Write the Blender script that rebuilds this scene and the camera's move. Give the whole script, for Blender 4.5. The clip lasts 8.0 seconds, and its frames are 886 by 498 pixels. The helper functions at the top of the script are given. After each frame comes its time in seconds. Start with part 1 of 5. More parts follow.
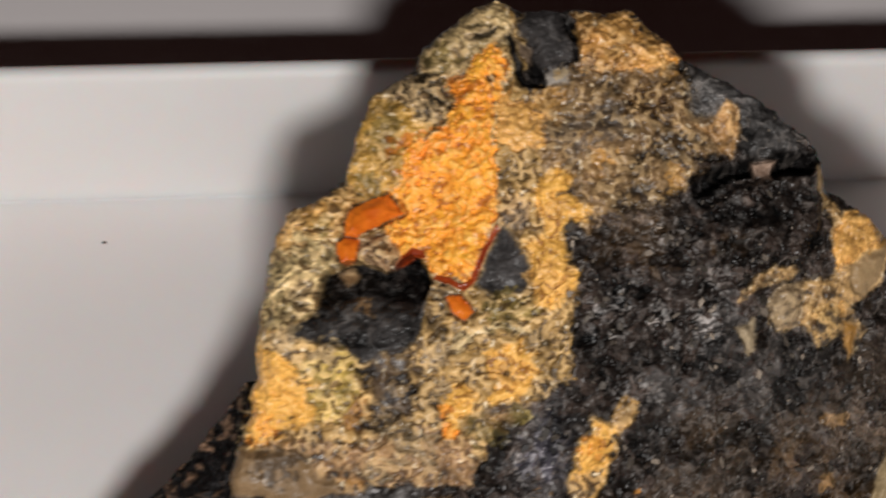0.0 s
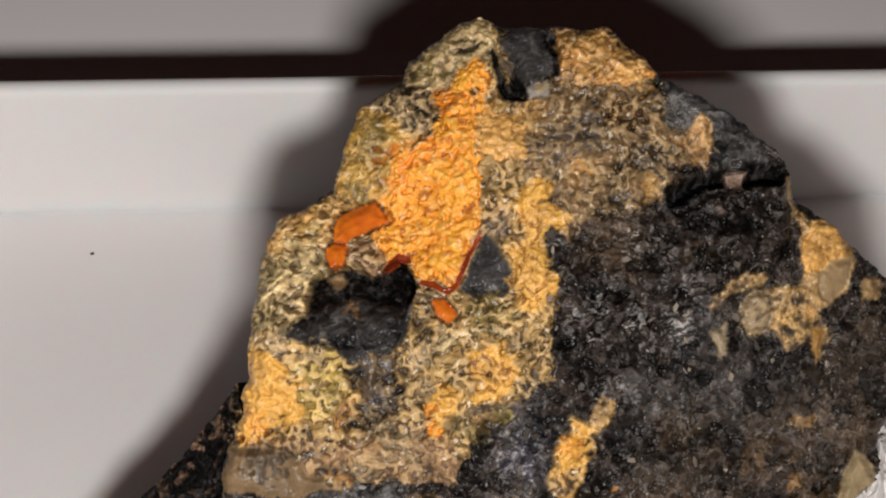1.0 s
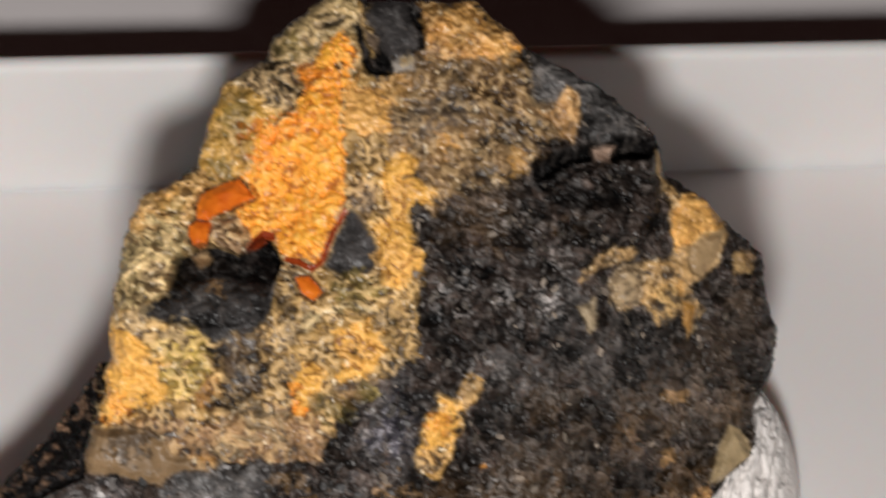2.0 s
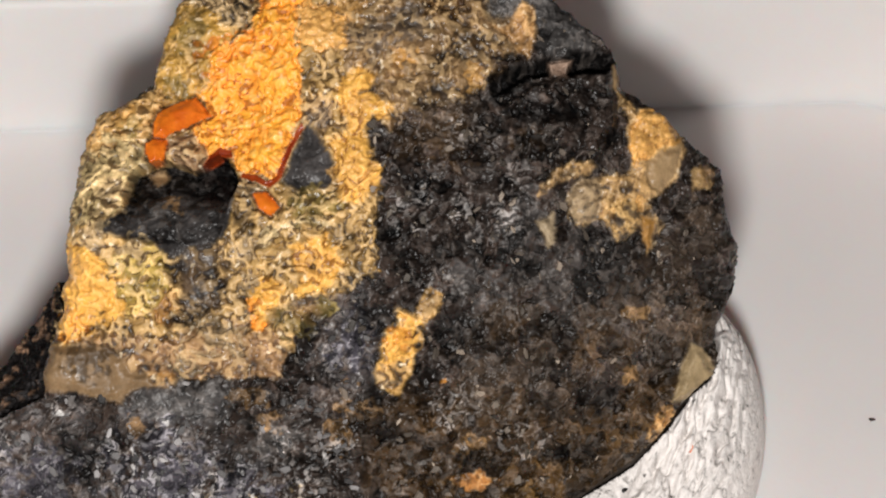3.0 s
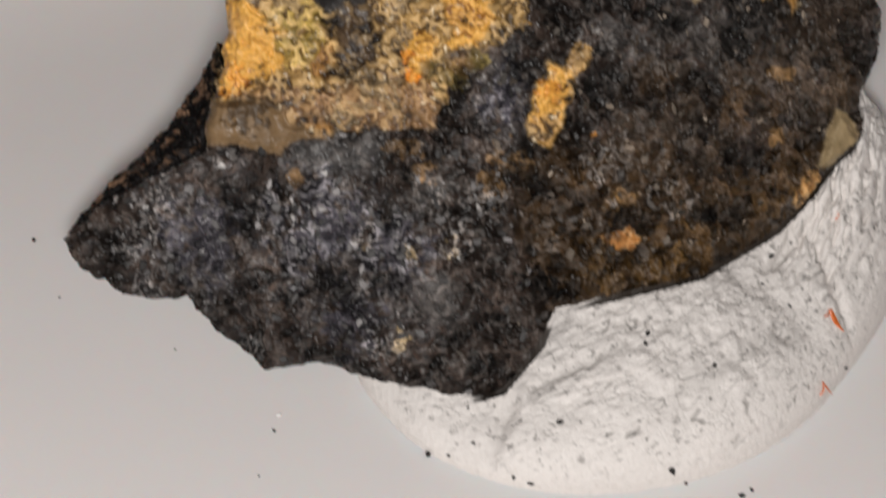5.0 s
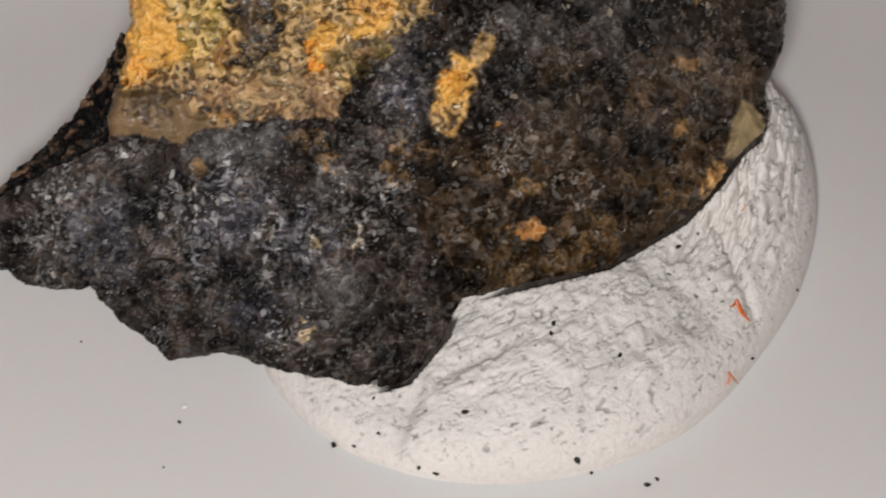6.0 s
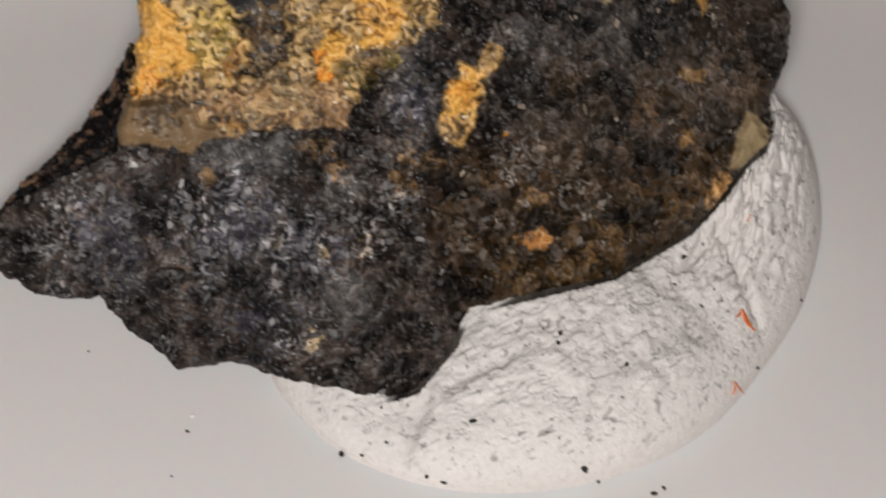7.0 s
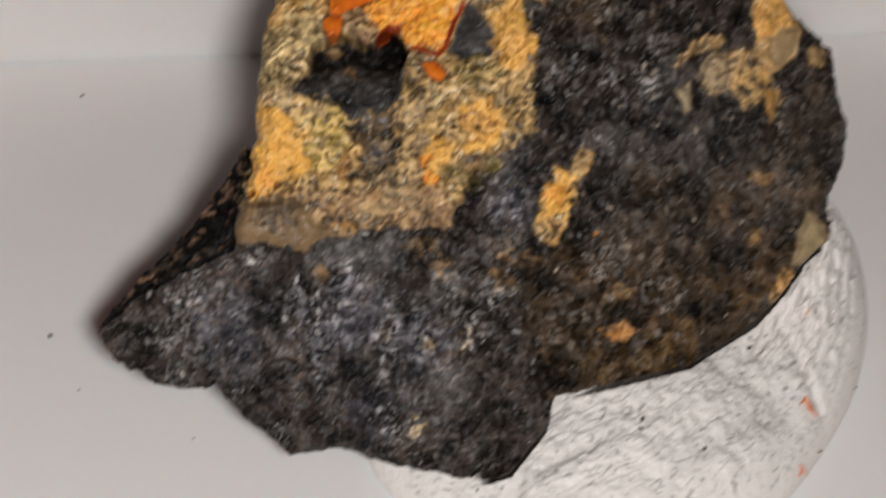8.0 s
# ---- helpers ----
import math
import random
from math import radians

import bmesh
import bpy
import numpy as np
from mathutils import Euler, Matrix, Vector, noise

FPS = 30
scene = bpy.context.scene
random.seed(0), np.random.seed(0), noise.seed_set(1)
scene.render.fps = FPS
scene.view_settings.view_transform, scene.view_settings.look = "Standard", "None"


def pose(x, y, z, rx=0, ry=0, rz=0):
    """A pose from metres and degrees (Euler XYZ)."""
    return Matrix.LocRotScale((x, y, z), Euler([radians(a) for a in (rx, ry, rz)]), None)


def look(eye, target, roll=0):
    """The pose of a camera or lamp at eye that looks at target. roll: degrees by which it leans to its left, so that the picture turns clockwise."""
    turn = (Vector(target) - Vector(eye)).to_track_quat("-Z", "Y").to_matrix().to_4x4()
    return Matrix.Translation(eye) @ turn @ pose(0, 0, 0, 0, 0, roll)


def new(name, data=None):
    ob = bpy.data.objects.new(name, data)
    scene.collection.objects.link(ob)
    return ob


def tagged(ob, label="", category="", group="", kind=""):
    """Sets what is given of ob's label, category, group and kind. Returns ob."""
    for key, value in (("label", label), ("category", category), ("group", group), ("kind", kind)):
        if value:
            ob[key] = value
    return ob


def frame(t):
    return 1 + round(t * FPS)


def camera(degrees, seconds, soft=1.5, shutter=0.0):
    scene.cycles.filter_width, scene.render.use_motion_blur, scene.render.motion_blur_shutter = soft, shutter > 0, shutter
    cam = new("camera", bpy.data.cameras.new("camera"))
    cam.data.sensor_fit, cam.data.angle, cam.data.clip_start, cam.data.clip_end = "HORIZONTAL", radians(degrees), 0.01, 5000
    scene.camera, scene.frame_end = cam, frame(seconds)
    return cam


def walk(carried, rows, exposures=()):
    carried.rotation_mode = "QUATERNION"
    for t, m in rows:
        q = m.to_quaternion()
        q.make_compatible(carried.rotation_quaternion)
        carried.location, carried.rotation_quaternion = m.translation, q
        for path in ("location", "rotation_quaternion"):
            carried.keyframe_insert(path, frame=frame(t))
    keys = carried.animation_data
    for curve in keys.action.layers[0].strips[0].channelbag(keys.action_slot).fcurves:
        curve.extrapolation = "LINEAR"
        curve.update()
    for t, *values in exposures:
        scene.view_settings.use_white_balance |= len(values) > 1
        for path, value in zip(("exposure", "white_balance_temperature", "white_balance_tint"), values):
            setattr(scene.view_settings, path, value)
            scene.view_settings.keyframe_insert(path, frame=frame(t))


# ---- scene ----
MM = 0.001
LENS = 24.0
# seconds, eye, aim point, roll
PATH = [
    (0, (-0.01846, -0.06129, 0.09604), (-0.00790, 0.00172, 0.01911), 5.59),
    (0.2, (-0.02024, -0.06369, 0.09789), (-0.00924, -0.00044, 0.02123), 5.69),
    (0.5, (-0.02060, -0.06502, 0.09804), (-0.00795, -0.00112, 0.02216), 7.18),
    (1, (-0.02055, -0.06483, 0.09786), (-0.00764, -0.00061, 0.02230), 7.23),
    (1.5, (-0.01976, -0.06430, 0.09787), (-0.00608, -0.00014, 0.02240), 7.60),
    (1.7, (-0.01870, -0.06426, 0.09786), (-0.00409, -0.00042, 0.02229), 8.13),
    (2, (-0.01616, -0.06485, 0.09725), (-0.00105, -0.00155, 0.02132), 8.32),
    (2.2, (-0.01534, -0.06561, 0.09647), (0.00021, -0.00244, 0.02053), 8.42),
    (3.3, (-0.01470, -0.06944, 0.09379), (0.00075, -0.00524, 0.01869), 7.59),
    (3.5, (-0.01487, -0.06896, 0.09401), (0.00038, -0.00511, 0.01858), 7.59),
    (4, (-0.01475, -0.07255, 0.09190), (-0.00158, -0.00768, 0.01695), 5.92),
    (4.2, (-0.01613, -0.07367, 0.09072), (-0.00240, -0.00877, 0.01589), 6.08),
    (4.5, (-0.01740, -0.07689, 0.08912), (-0.00690, -0.01141, 0.01427), 3.76),
    (4.7, (-0.01826, -0.07778, 0.08809), (-0.00792, -0.01251, 0.01303), 3.55),
    (5, (-0.01769, -0.07937, 0.08756), (-0.00736, -0.01468, 0.01200), 3.53),
    (5.2, (-0.01727, -0.08013, 0.08682), (-0.00662, -0.01571, 0.01109), 3.64),
    (6.3, (-0.01492, -0.08061, 0.08684), (-0.00173, -0.01555, 0.01205), 5.21),
    (6.5, (-0.01553, -0.08050, 0.08652), (-0.00203, -0.01554, 0.01170), 5.39),
    (7, (-0.01654, -0.08112, 0.08668), (-0.00319, -0.01551, 0.01240), 5.24),
    (7.2, (-0.01934, -0.08161, 0.08622), (-0.00554, -0.01481, 0.01310), 5.53),
    (7.5, (-0.02301, -0.08281, 0.08768), (-0.00909, -0.01558, 0.01498), 5.85),
    (7.7, (-0.02448, -0.08287, 0.08975), (-0.01023, -0.01593, 0.01684), 5.93),
    (8, (-0.02843, -0.08389, 0.09124), (-0.00954, -0.01606, 0.02023), 8.17),
]
cam = camera(LENS, 8.0, soft=2.0, shutter=0.6)
EXPOSURE = [(0.0, -0.3), (1.5, -0.3), (2.2, -0.18), (3.5, 0.03), (4.0, -0.08), (4.5, -0.2), (5.0, -0.6), (6.5, -0.66), (8.0, -0.57)]
walk(cam, [(t, look(eye, aim, roll)) for t, eye, aim, roll in PATH], EXPOSURE)

# ---- world and light ----
world = bpy.data.worlds.new("dim_room")
scene.world = world
world.use_nodes = True
world.node_tree.nodes["Background"].inputs["Color"].default_value = (1.0, 0.46, 0.38, 1)
world.node_tree.nodes["Background"].inputs["Strength"].default_value = 0.012

# the phone's own small lamp beside its lens
lamp_data = bpy.data.lights.new("phone_light", "POINT")
lamp_data.energy = 0.735
lamp_data.color = (1.0, 0.978, 0.955)
lamp_data.shadow_soft_size = 0.0070
lamp = new("phone_light", lamp_data)
lamp.matrix_world = pose(-0.0204, -0.0902, 0.0895)


# ---- materials ----
class Mat:
    """A small builder for node materials; coordinates are the object's own, in millimetres."""

    def __init__(self, name):
        self.m = bpy.data.materials.new(name)
        self.m.use_nodes = True
        self.nt = self.m.node_tree
        self.bsdf = self.nt.nodes["Principled BSDF"]
        tc = self.nt.nodes.new("ShaderNodeTexCoord")
        mp = self.nt.nodes.new("ShaderNodeMapping")
        mp.inputs["Scale"].default_value = (1000, 1000, 1000)
        self.nt.links.new(tc.outputs["Object"], mp.inputs["Vector"])
        self.co = mp.outputs["Vector"]

    def node(self, kind, **sets):
        n = self.nt.nodes.new(kind)
        for key, value in sets.items():
            if key in n.inputs:
                n.inputs[key].default_value = value
        return n

    def link(self, a, b):
        self.nt.links.new(a, b)

    def noise(self, scale, detail=3.0, rough=0.55, distort=0.0):
        n = self.node("ShaderNodeTexNoise", Scale=scale, Detail=detail, Roughness=rough, Distortion=distort)
        self.link(self.co, n.inputs["Vector"])
        return n.outputs["Fac"]

    def cells(self, scale, feature="F1", out="Distance", rnd=1.0):
        n = self.node("ShaderNodeTexVoronoi", Scale=scale, Randomness=rnd)
        n.feature = feature
        self.link(self.co, n.inputs["Vector"])
        return n.outputs[out]

    def attribute(self, name):
        n = self.nt.nodes.new("ShaderNodeAttribute")
        n.attribute_name = name
        return n.outputs["Fac"]

    def ramp(self, fac, stops):
        n = self.nt.nodes.new("ShaderNodeValToRGB")
        e = n.color_ramp.elements
        while len(e) < len(stops):
            e.new(0.5)
        for el, (p, c) in zip(e, stops):
            el.position = p
            el.color = (*c, 1) if len(c) == 3 else c
        self.link(fac, n.inputs["Fac"])
        return n.outputs["Color"]

    def steps(self, fac, lo, hi, a=0.0, b=1.0):
        n = self.node("ShaderNodeMapRange")
        for key, v in (("From Min", lo), ("From Max", hi), ("To Min", a), ("To Max", b)):
            n.inputs[key].default_value = v
        self.link(fac, n.inputs["Value"])
        return n.outputs["Result"]

    def mix(self, fac, a, b, blend="MIX"):
        n = self.nt.nodes.new("ShaderNodeMix")
        n.data_type = "RGBA"
        n.blend_type = blend
        for value, slot in ((fac, n.inputs["Factor"]), (a, n.inputs["A"]), (b, n.inputs["B"])):
            if slot.name != "Factor" or not isinstance(value, (int, float)):
                pass
            if isinstance(value, tuple):
                slot_c = [s for s in n.inputs if s.type == "RGBA" and s.name == slot.name][0]
                slot_c.default_value = (*value, 1)
            elif isinstance(value, (int, float)):
                n.inputs[0].default_value = value
            else:
                target = n.inputs[0] if slot.name == "Factor" else [s for s in n.inputs if s.type == "RGBA" and s.name == slot.name][0]
                self.link(value, target)
        return [o for o in n.outputs if o.type == "RGBA"][0]

    def math(self, op, a, b):
        n = self.nt.nodes.new("ShaderNodeMath")
        n.operation = op
        for k, v in enumerate((a, b)):
            if isinstance(v, (int, float)):
                n.inputs[k].default_value = v
            else:
                self.link(v, n.inputs[k])
        return n.outputs[0]

    def bump(self, height, strength, distance):
        n = self.node("ShaderNodeBump", Strength=strength, Distance=distance)
        self.link(height, n.inputs["Height"])
        self.link(n.outputs["Normal"], self.bsdf.inputs["Normal"])

    def done(self, color=None, rough=0.5, metal=0.0, spec=0.5):
        b = self.bsdf
        if color is not None:
            if isinstance(color, tuple):
                b.inputs["Base Color"].default_value = (*color, 1)
            else:
                self.link(color, b.inputs["Base Color"])
        for key, v in (("Roughness", rough), ("Metallic", metal), ("Specular IOR Level", spec)):
            if isinstance(v, (int, float)):
                b.inputs[key].default_value = v
            else:
                self.link(v, b.inputs[key])
        return self.m


def mineral(name, rough=0.42, metal=0.0, spec=0.5, bump=0.5, vary=0.35, fine=5.0, spread=0.2):
    """A granular mineral: its stain and grain colours from the mesh, finer grain, gloss and relief from noise."""
    k = Mat(name)
    base = k.nt.nodes.new("ShaderNodeAttribute")
    base.attribute_name = "stain"
    tone = k.ramp(k.noise(fine, 4, 0.7, 0.5), [(0.3, (1 - vary,) * 3), (0.7, (1 + vary * 0.6,) * 3)])
    col = k.mix(1.0, base.outputs["Color"], tone, "MULTIPLY")
    rg = k.steps(k.noise(fine * 0.6, 3, 0.6), 0.35, 0.65, max(rough - spread, 0.08), min(rough + spread, 1))
    k.bump(k.noise(fine * 0.9, 4, 0.65, 0.3), bump, 0.0002)
    return k.done(col, rg, metal, spec)


def flake_material(name, tint):
    """Broken cleavage faces, each of its own brightness, from dull grey to silvery."""
    k = Mat(name)
    own = k.math("FRACT", k.math("ADD", k.nt.nodes.new("ShaderNodeNewGeometry").outputs["Random Per Island"], k.nt.nodes.new("ShaderNodeObjectInfo").outputs["Random"]), 0)
    tones = [(0.0, 0.03), (0.5, 0.075), (0.85, 0.17), (1.0, 0.36)]
    col = k.ramp(own, [(p, tuple(v * c for c in tint)) for p, v in tones])
    grain = k.ramp(k.noise(6.0, 3, 0.6), [(0.3, (0.7,) * 3), (0.7, (1.15,) * 3)])
    k.bump(k.noise(5.0, 3), 0.3, 0.0001)
    return k.done(k.mix(1.0, col, grain, "MULTIPLY"), k.steps(k.noise(2.0, 3), 0.3, 0.7, 0.45, 0.7), 0.15, 0.4)


M_dark = mineral("galena_grey", 0.36, 0.0, 0.19, 0.12, 0.2, 2.2, 0.08)
M_brown = mineral("brown_matrix", 0.38, 0.0, 0.16, 0.2, 0.3, 2.6, 0.08)
M_crust = mineral("granular_crust", 0.45, 0.0, 0.4, 0.2, 0.18, 4.5)
M_quartz = mineral("smoky_quartz", 0.5, 0.0, 0.25, 0.2, 0.15, 3.0)
M_flake = flake_material("silvery_flake", (1.0, 0.94, 0.92))
M_warm_flake = flake_material("brownish_flake", (1.0, 0.80, 0.62))
M_black = mineral("black_rock_and_shade", 0.6, 0.0, 0.1, 0.4, 0.3, 3.0)


def red_material(name, deep, bright):
    k = Mat(name)
    col = k.ramp(k.noise(0.8, 3), [(0.35, deep), (0.7, bright)])
    k.bump(k.noise(3.0, 3), 0.25, 0.0002)
    return k.done(col, 0.3, 0.0, 0.5)


def plastic(name, base, dirt_shade, rough, scale, glow=0.0):
    k = Mat(name)
    col = k.mix(k.steps(k.noise(scale, 5, 0.6), 0.45, 0.8, 0, 0.5), base, dirt_shade)
    k.bump(k.noise(scale * 40, 3), 0.04, 0.0002)
    rg = k.steps(k.noise(scale * 3, 4), 0.3, 0.7, rough - 0.06, rough + 0.1)
    if glow:
        k.bsdf.inputs["Subsurface Weight"].default_value = glow
        k.bsdf.inputs["Subsurface Radius"].default_value = (1.0, 0.45, 0.33)
        k.bsdf.inputs["Subsurface Scale"].default_value = 0.0025
    return k.done(col, rg, 0.0, 0.12)


def putty_material():
    k = Mat("white_putty")
    base = k.nt.nodes.new("ShaderNodeAttribute")
    base.attribute_name = "stain"
    tone = k.ramp(k.noise(3.2, 5, 0.7, 0.8), [(0.3, (0.86, 0.845, 0.83)), (0.45, (1.0, 1.0, 1.0)), (0.7, (1.07, 1.07, 1.07))])
    col = k.mix(1.0, base.outputs["Color"], tone, "MULTIPLY")
    k.bump(k.noise(2.6, 5, 0.6, 0.8), 0.5, 0.0003)
    return k.done(col, k.steps(k.noise(2.0, 3), 0.3, 0.7, 0.42, 0.65), 0.0, 0.4)


M_red = red_material("red_orange_crystal", (0.56, 0.105, 0.008), (0.76, 0.20, 0.016))
# darker copy of the red: deeper tone of thin edges plus underside shade
M_shaded_red = red_material("shaded_red_crystal", (0.16, 0.016, 0.004), (0.30, 0.045, 0.006))
M_tray = plastic("white_tray_plastic", (0.765, 0.722, 0.708), (0.72, 0.678, 0.66), 0.5, 0.06, 0.4)
M_table = plastic("pale_grey_tabletop", (0.82, 0.76, 0.755), (0.75, 0.70, 0.69), 0.5, 0.04)
M_putty = putty_material()


# ---- helpers for shapes ----
def hash01(ix, iy, seed):
    h = (ix.astype(np.int64) * 374761393 + iy.astype(np.int64) * 668265263 + seed * 1442695041) & 0xFFFFFFFF
    h = ((h ^ (h >> 13)) * 1274126177) & 0xFFFFFFFF
    h = ((h ^ (h >> 16)) * 2246822519) & 0xFFFFFFFF
    return (h ^ (h >> 15)) / 4294967295.0


def perlin(x, y, seed=0):
    """Gradient noise, about -1 to 1."""
    ix, iy = np.floor(x), np.floor(y)
    fx, fy = x - ix, y - iy
    u, v = fx**3 * (fx * (fx * 6 - 15) + 10), fy**3 * (fy * (fy * 6 - 15) + 10)
    g = []
    for dx in (0, 1):
        for dy in (0, 1):
            a = 2 * math.pi * hash01(ix + dx, iy + dy, seed)
            g.append(np.cos(a) * (fx - dx) + np.sin(a) * (fy - dy))
    return 1.5 * ((g[0] * (1 - v) + g[1] * v) * (1 - u) + (g[2] * (1 - v) + g[3] * v) * u)


def fbm(x, y, octaves=4, seed=0, gain=0.5):
    total, amp, s = 0 * x, 1.0, 0.0
    for o in range(octaves):
        total, s = total + amp * perlin(x * 2**o + 17.3 * o, y * 2**o - 9.1 * o, seed + o), s + amp
        amp *= gain
    return total / s


def worley(x, y, seed=0):
    """Distance to the nearest grain's middle, to the joint, a random number for the grain and its tilted top."""
    ix, iy = np.floor(x), np.floor(y)
    f1, f2, who = np.full(x.shape, 9.0), np.full(x.shape, 9.0), np.zeros(x.shape)
    slope = np.zeros(x.shape)
    for dx in (-1, 0, 1):
        for dy in (-1, 0, 1):
            cx, cy = ix + dx, iy + dy
            ox, oy = x - cx - hash01(cx, cy, seed), y - cy - hash01(cx, cy, seed + 7)
            d = np.hypot(ox, oy)
            near = d < f1
            f2 = np.where(near, f1, np.minimum(f2, d))
            who = np.where(near, hash01(cx, cy, seed + 13), who)
            slope = np.where(near, ox * (2 * hash01(cx, cy, seed + 17) - 1) + oy * (2 * hash01(cx, cy, seed + 19) - 1), slope)
            f1 = np.where(near, d, f1)
    return f1, f2 - f1, who, slope


def sdf(poly, x, y):
    """Signed distance to a closed outline, negative inside."""
    p = np.array(poly, float)
    q = np.roll(p, -1, 0)
    best, inside = np.full(x.shape, 1e9), np.zeros(x.shape, bool)
    for (ax, ay), (bx, by) in zip(p, q):
        ex, ey = bx - ax, by - ay
        t = np.clip(((x - ax) * ex + (y - ay) * ey) / (ex * ex + ey * ey + 1e-12), 0, 1)
        best = np.minimum(best, (x - ax - t * ex) ** 2 + (y - ay - t * ey) ** 2)
        if ay != by:
            inside ^= ((ay > y) != (by > y)) & (x < ex * (y - ay) / ey + ax)
    return np.where(inside, -1, 1) * np.sqrt(best)


def smooth(a, b, v):
    t = np.clip((v - a) / (b - a), 0, 1)
    return t * t * (3 - 2 * t)


def mesh_of(name, verts, faces, material, smooth_shade=True, stain=None):
    me = bpy.data.meshes.new(name)
    me.from_pydata([tuple(v) for v in verts], [], [tuple(f) for f in faces])
    if stain is not None:
        rgba = np.ones((len(verts), 4), np.float32)
        rgba[:, :3] = stain
        me.attributes.new("stain", "FLOAT_COLOR", "POINT").data.foreach_set("color", rgba.ravel())
    me.polygons.foreach_set("use_smooth", [smooth_shade] * len(me.polygons))
    me.materials.append(material)
    me.update()
    return me


def part(name, me, parent, label=""):
    ob = new(name, me)
    ob.parent = parent
    if label:
        tagged(ob, label)
    return ob


# ---- table and tray ----
def table():
    bm = bmesh.new()
    bmesh.ops.create_cube(bm, size=1, matrix=Matrix.Translation((0, 0, -0.0115)) @ Matrix.Diagonal((0.60, 0.52, 0.02, 1)))
    bmesh.ops.bevel(bm, geom=bm.edges[:], offset=0.002, segments=2, affect="EDGES")
    me = bpy.data.meshes.new("table")
    bm.to_mesh(me)
    bm.free()
    me.materials.append(M_table)
    tagged(new("tabletop", me), "pale grey tabletop under the white tray", "table", kind="structure")


def board():
    """A pale board added behind the tray, raised to shorten the shadow of its wall."""
    bm = bmesh.new()
    bmesh.ops.create_cube(bm, size=1, matrix=Matrix.Translation((0, 0.1234, 0.0012)) @ Matrix.Diagonal((0.42, 0.19, 0.0052, 1)))
    bmesh.ops.bevel(bm, geom=bm.edges[:], offset=0.0006, segments=2, affect="EDGES")
    me = bpy.data.meshes.new("board")
    bm.to_mesh(me)
    bm.free()
    me.materials.append(M_table)
    tagged(new("added_board", me), "pale grey surface behind the white tray, raised to fit the tray's shadow", "board", kind="structure")


def tray():
    """A shallow rectangular tray: floor, rounded foot, upright side, rounded rim, outer wall."""
    cx, cy, hx, hy = 0.0, -13.1, 41.0, 35.9
    # (inset from the rim's middle, height)
    loop = [(-0.3, -1.4), (-0.55, 3.0), (-0.6, 9.9)]
    loop += [(-0.6 * math.cos(math.pi * k / 8), 10.0 + 0.5 * math.sin(math.pi * k / 8)) for k in range(9)]
    loop += [(0.62, 9.8), (0.7, 6.0), (0.8, 0.16)]
    loop += [(0.8 + 0.16 * (1 - math.cos(math.pi / 2 * k / 8)), 0.16 * (1 - math.sin(math.pi / 2 * k / 8))) for k in range(1, 9)]
    steps = 14

    def ring(inset):
        r = 9.0 - inset
        pts = []
        for qx, qy, a0 in ((1, 1, 0), (-1, 1, 90), (-1, -1, 180), (1, -1, 270)):
            for s in range(steps + 1):
                a = radians(a0 + 90 * s / steps)
                pts.append((cx + qx * (hx - inset - r) + r * math.cos(a), cy + qy * (hy - inset - r) + r * math.sin(a)))
        return pts

    n = 4 * (steps + 1)
    holder = new("specimen_tray")
    tagged(holder, "shallow white plastic tray with upright sides", "tray")

    def band(name, rows, close_last, label):
        verts = [(x * MM, y * MM, z * MM) for inset, z in rows for x, y in ring(inset)]
        faces = [(k * n + j, k * n + (j + 1) % n, (k + 1) * n + (j + 1) % n, (k + 1) * n + j) for k in range(len(rows) - 1) for j in range(n)]
        if close_last:
            faces.append(tuple(range((len(rows) - 1) * n, len(rows) * n)))
        part(name, mesh_of(name, verts, faces, M_tray), holder, label)

    foot = len(loop) - 9
    band("side_wall", loop[:foot + 1], False, "upright white wall with a rounded rim")
    band("tray_floor", loop[foot:], True, "flat white floor of the tray")
    band("underside", [loop[0], (6.0, -1.4)], True, "flat underside")


table()
board()
tray()

# ---- the mineral specimen ----
# the rock's own axes: x to the side, y up along the face, z out of the face, in millimetres
ROCK_TURN = Matrix(((0.98534, 0.04806, -0.16367), (-0.13998, 0.77616, -0.6148), (0.09749, 0.6287, 0.77151)))
ROCK_ORIGIN = Vector((-3.83, -5.292, -15.948))
OUTLINE = [(-6.6, 19.4), (-1.2, 19.4), (-0.1, 18.4), (1.6, 16.9), (6, 14.6), (8.1, 12.5), (8.3, 11), (10.1, 10), (11.8, 8.5), (13.8, 7), (14.2, 4.6), (15, 2.6), (14.7, 0.6), (13.7, -1), (14, -2.6), (13.7, -3.6), (12.5, -4.6), (11.4, -6.1), (9.3, -8.3), (5.1, -10.7), (-0.2, -11.9), (-2.7, -12.4), (-3.4, -14.2), (-5.4, -16.5), (-6.9, -16.9), (-11.5, -16), (-14.5, -14.9), (-17, -15.2), (-19.5, -13.3), (-21, -11.2), (-21.6, -11.7), (-24.1, -11.4), (-26.2, -9.9), (-27.1, -8.7), (-24.7, -6.7), (-19.8, -4.4), (-19.8, -3.2), (-18.8, 0), (-18.5, 2.5), (-18.2, 7.2), (-17.5, 9.2), (-15.6, 10.2), (-14.8, 10.9), (-14.2, 13.2), (-13.7, 14.8), (-11.6, 16.4), (-11.3, 17.4), (-9, 19.3), (-7.8, 19.8)]
FLANK = [(-19.2, 1.2), (-21, -1), (-22.3, -2.7), (-24.4, -4.9), (-27.3, -8.4), (-24.7, -7), (-19.7, -4.6), (-18.8, -1.2)]
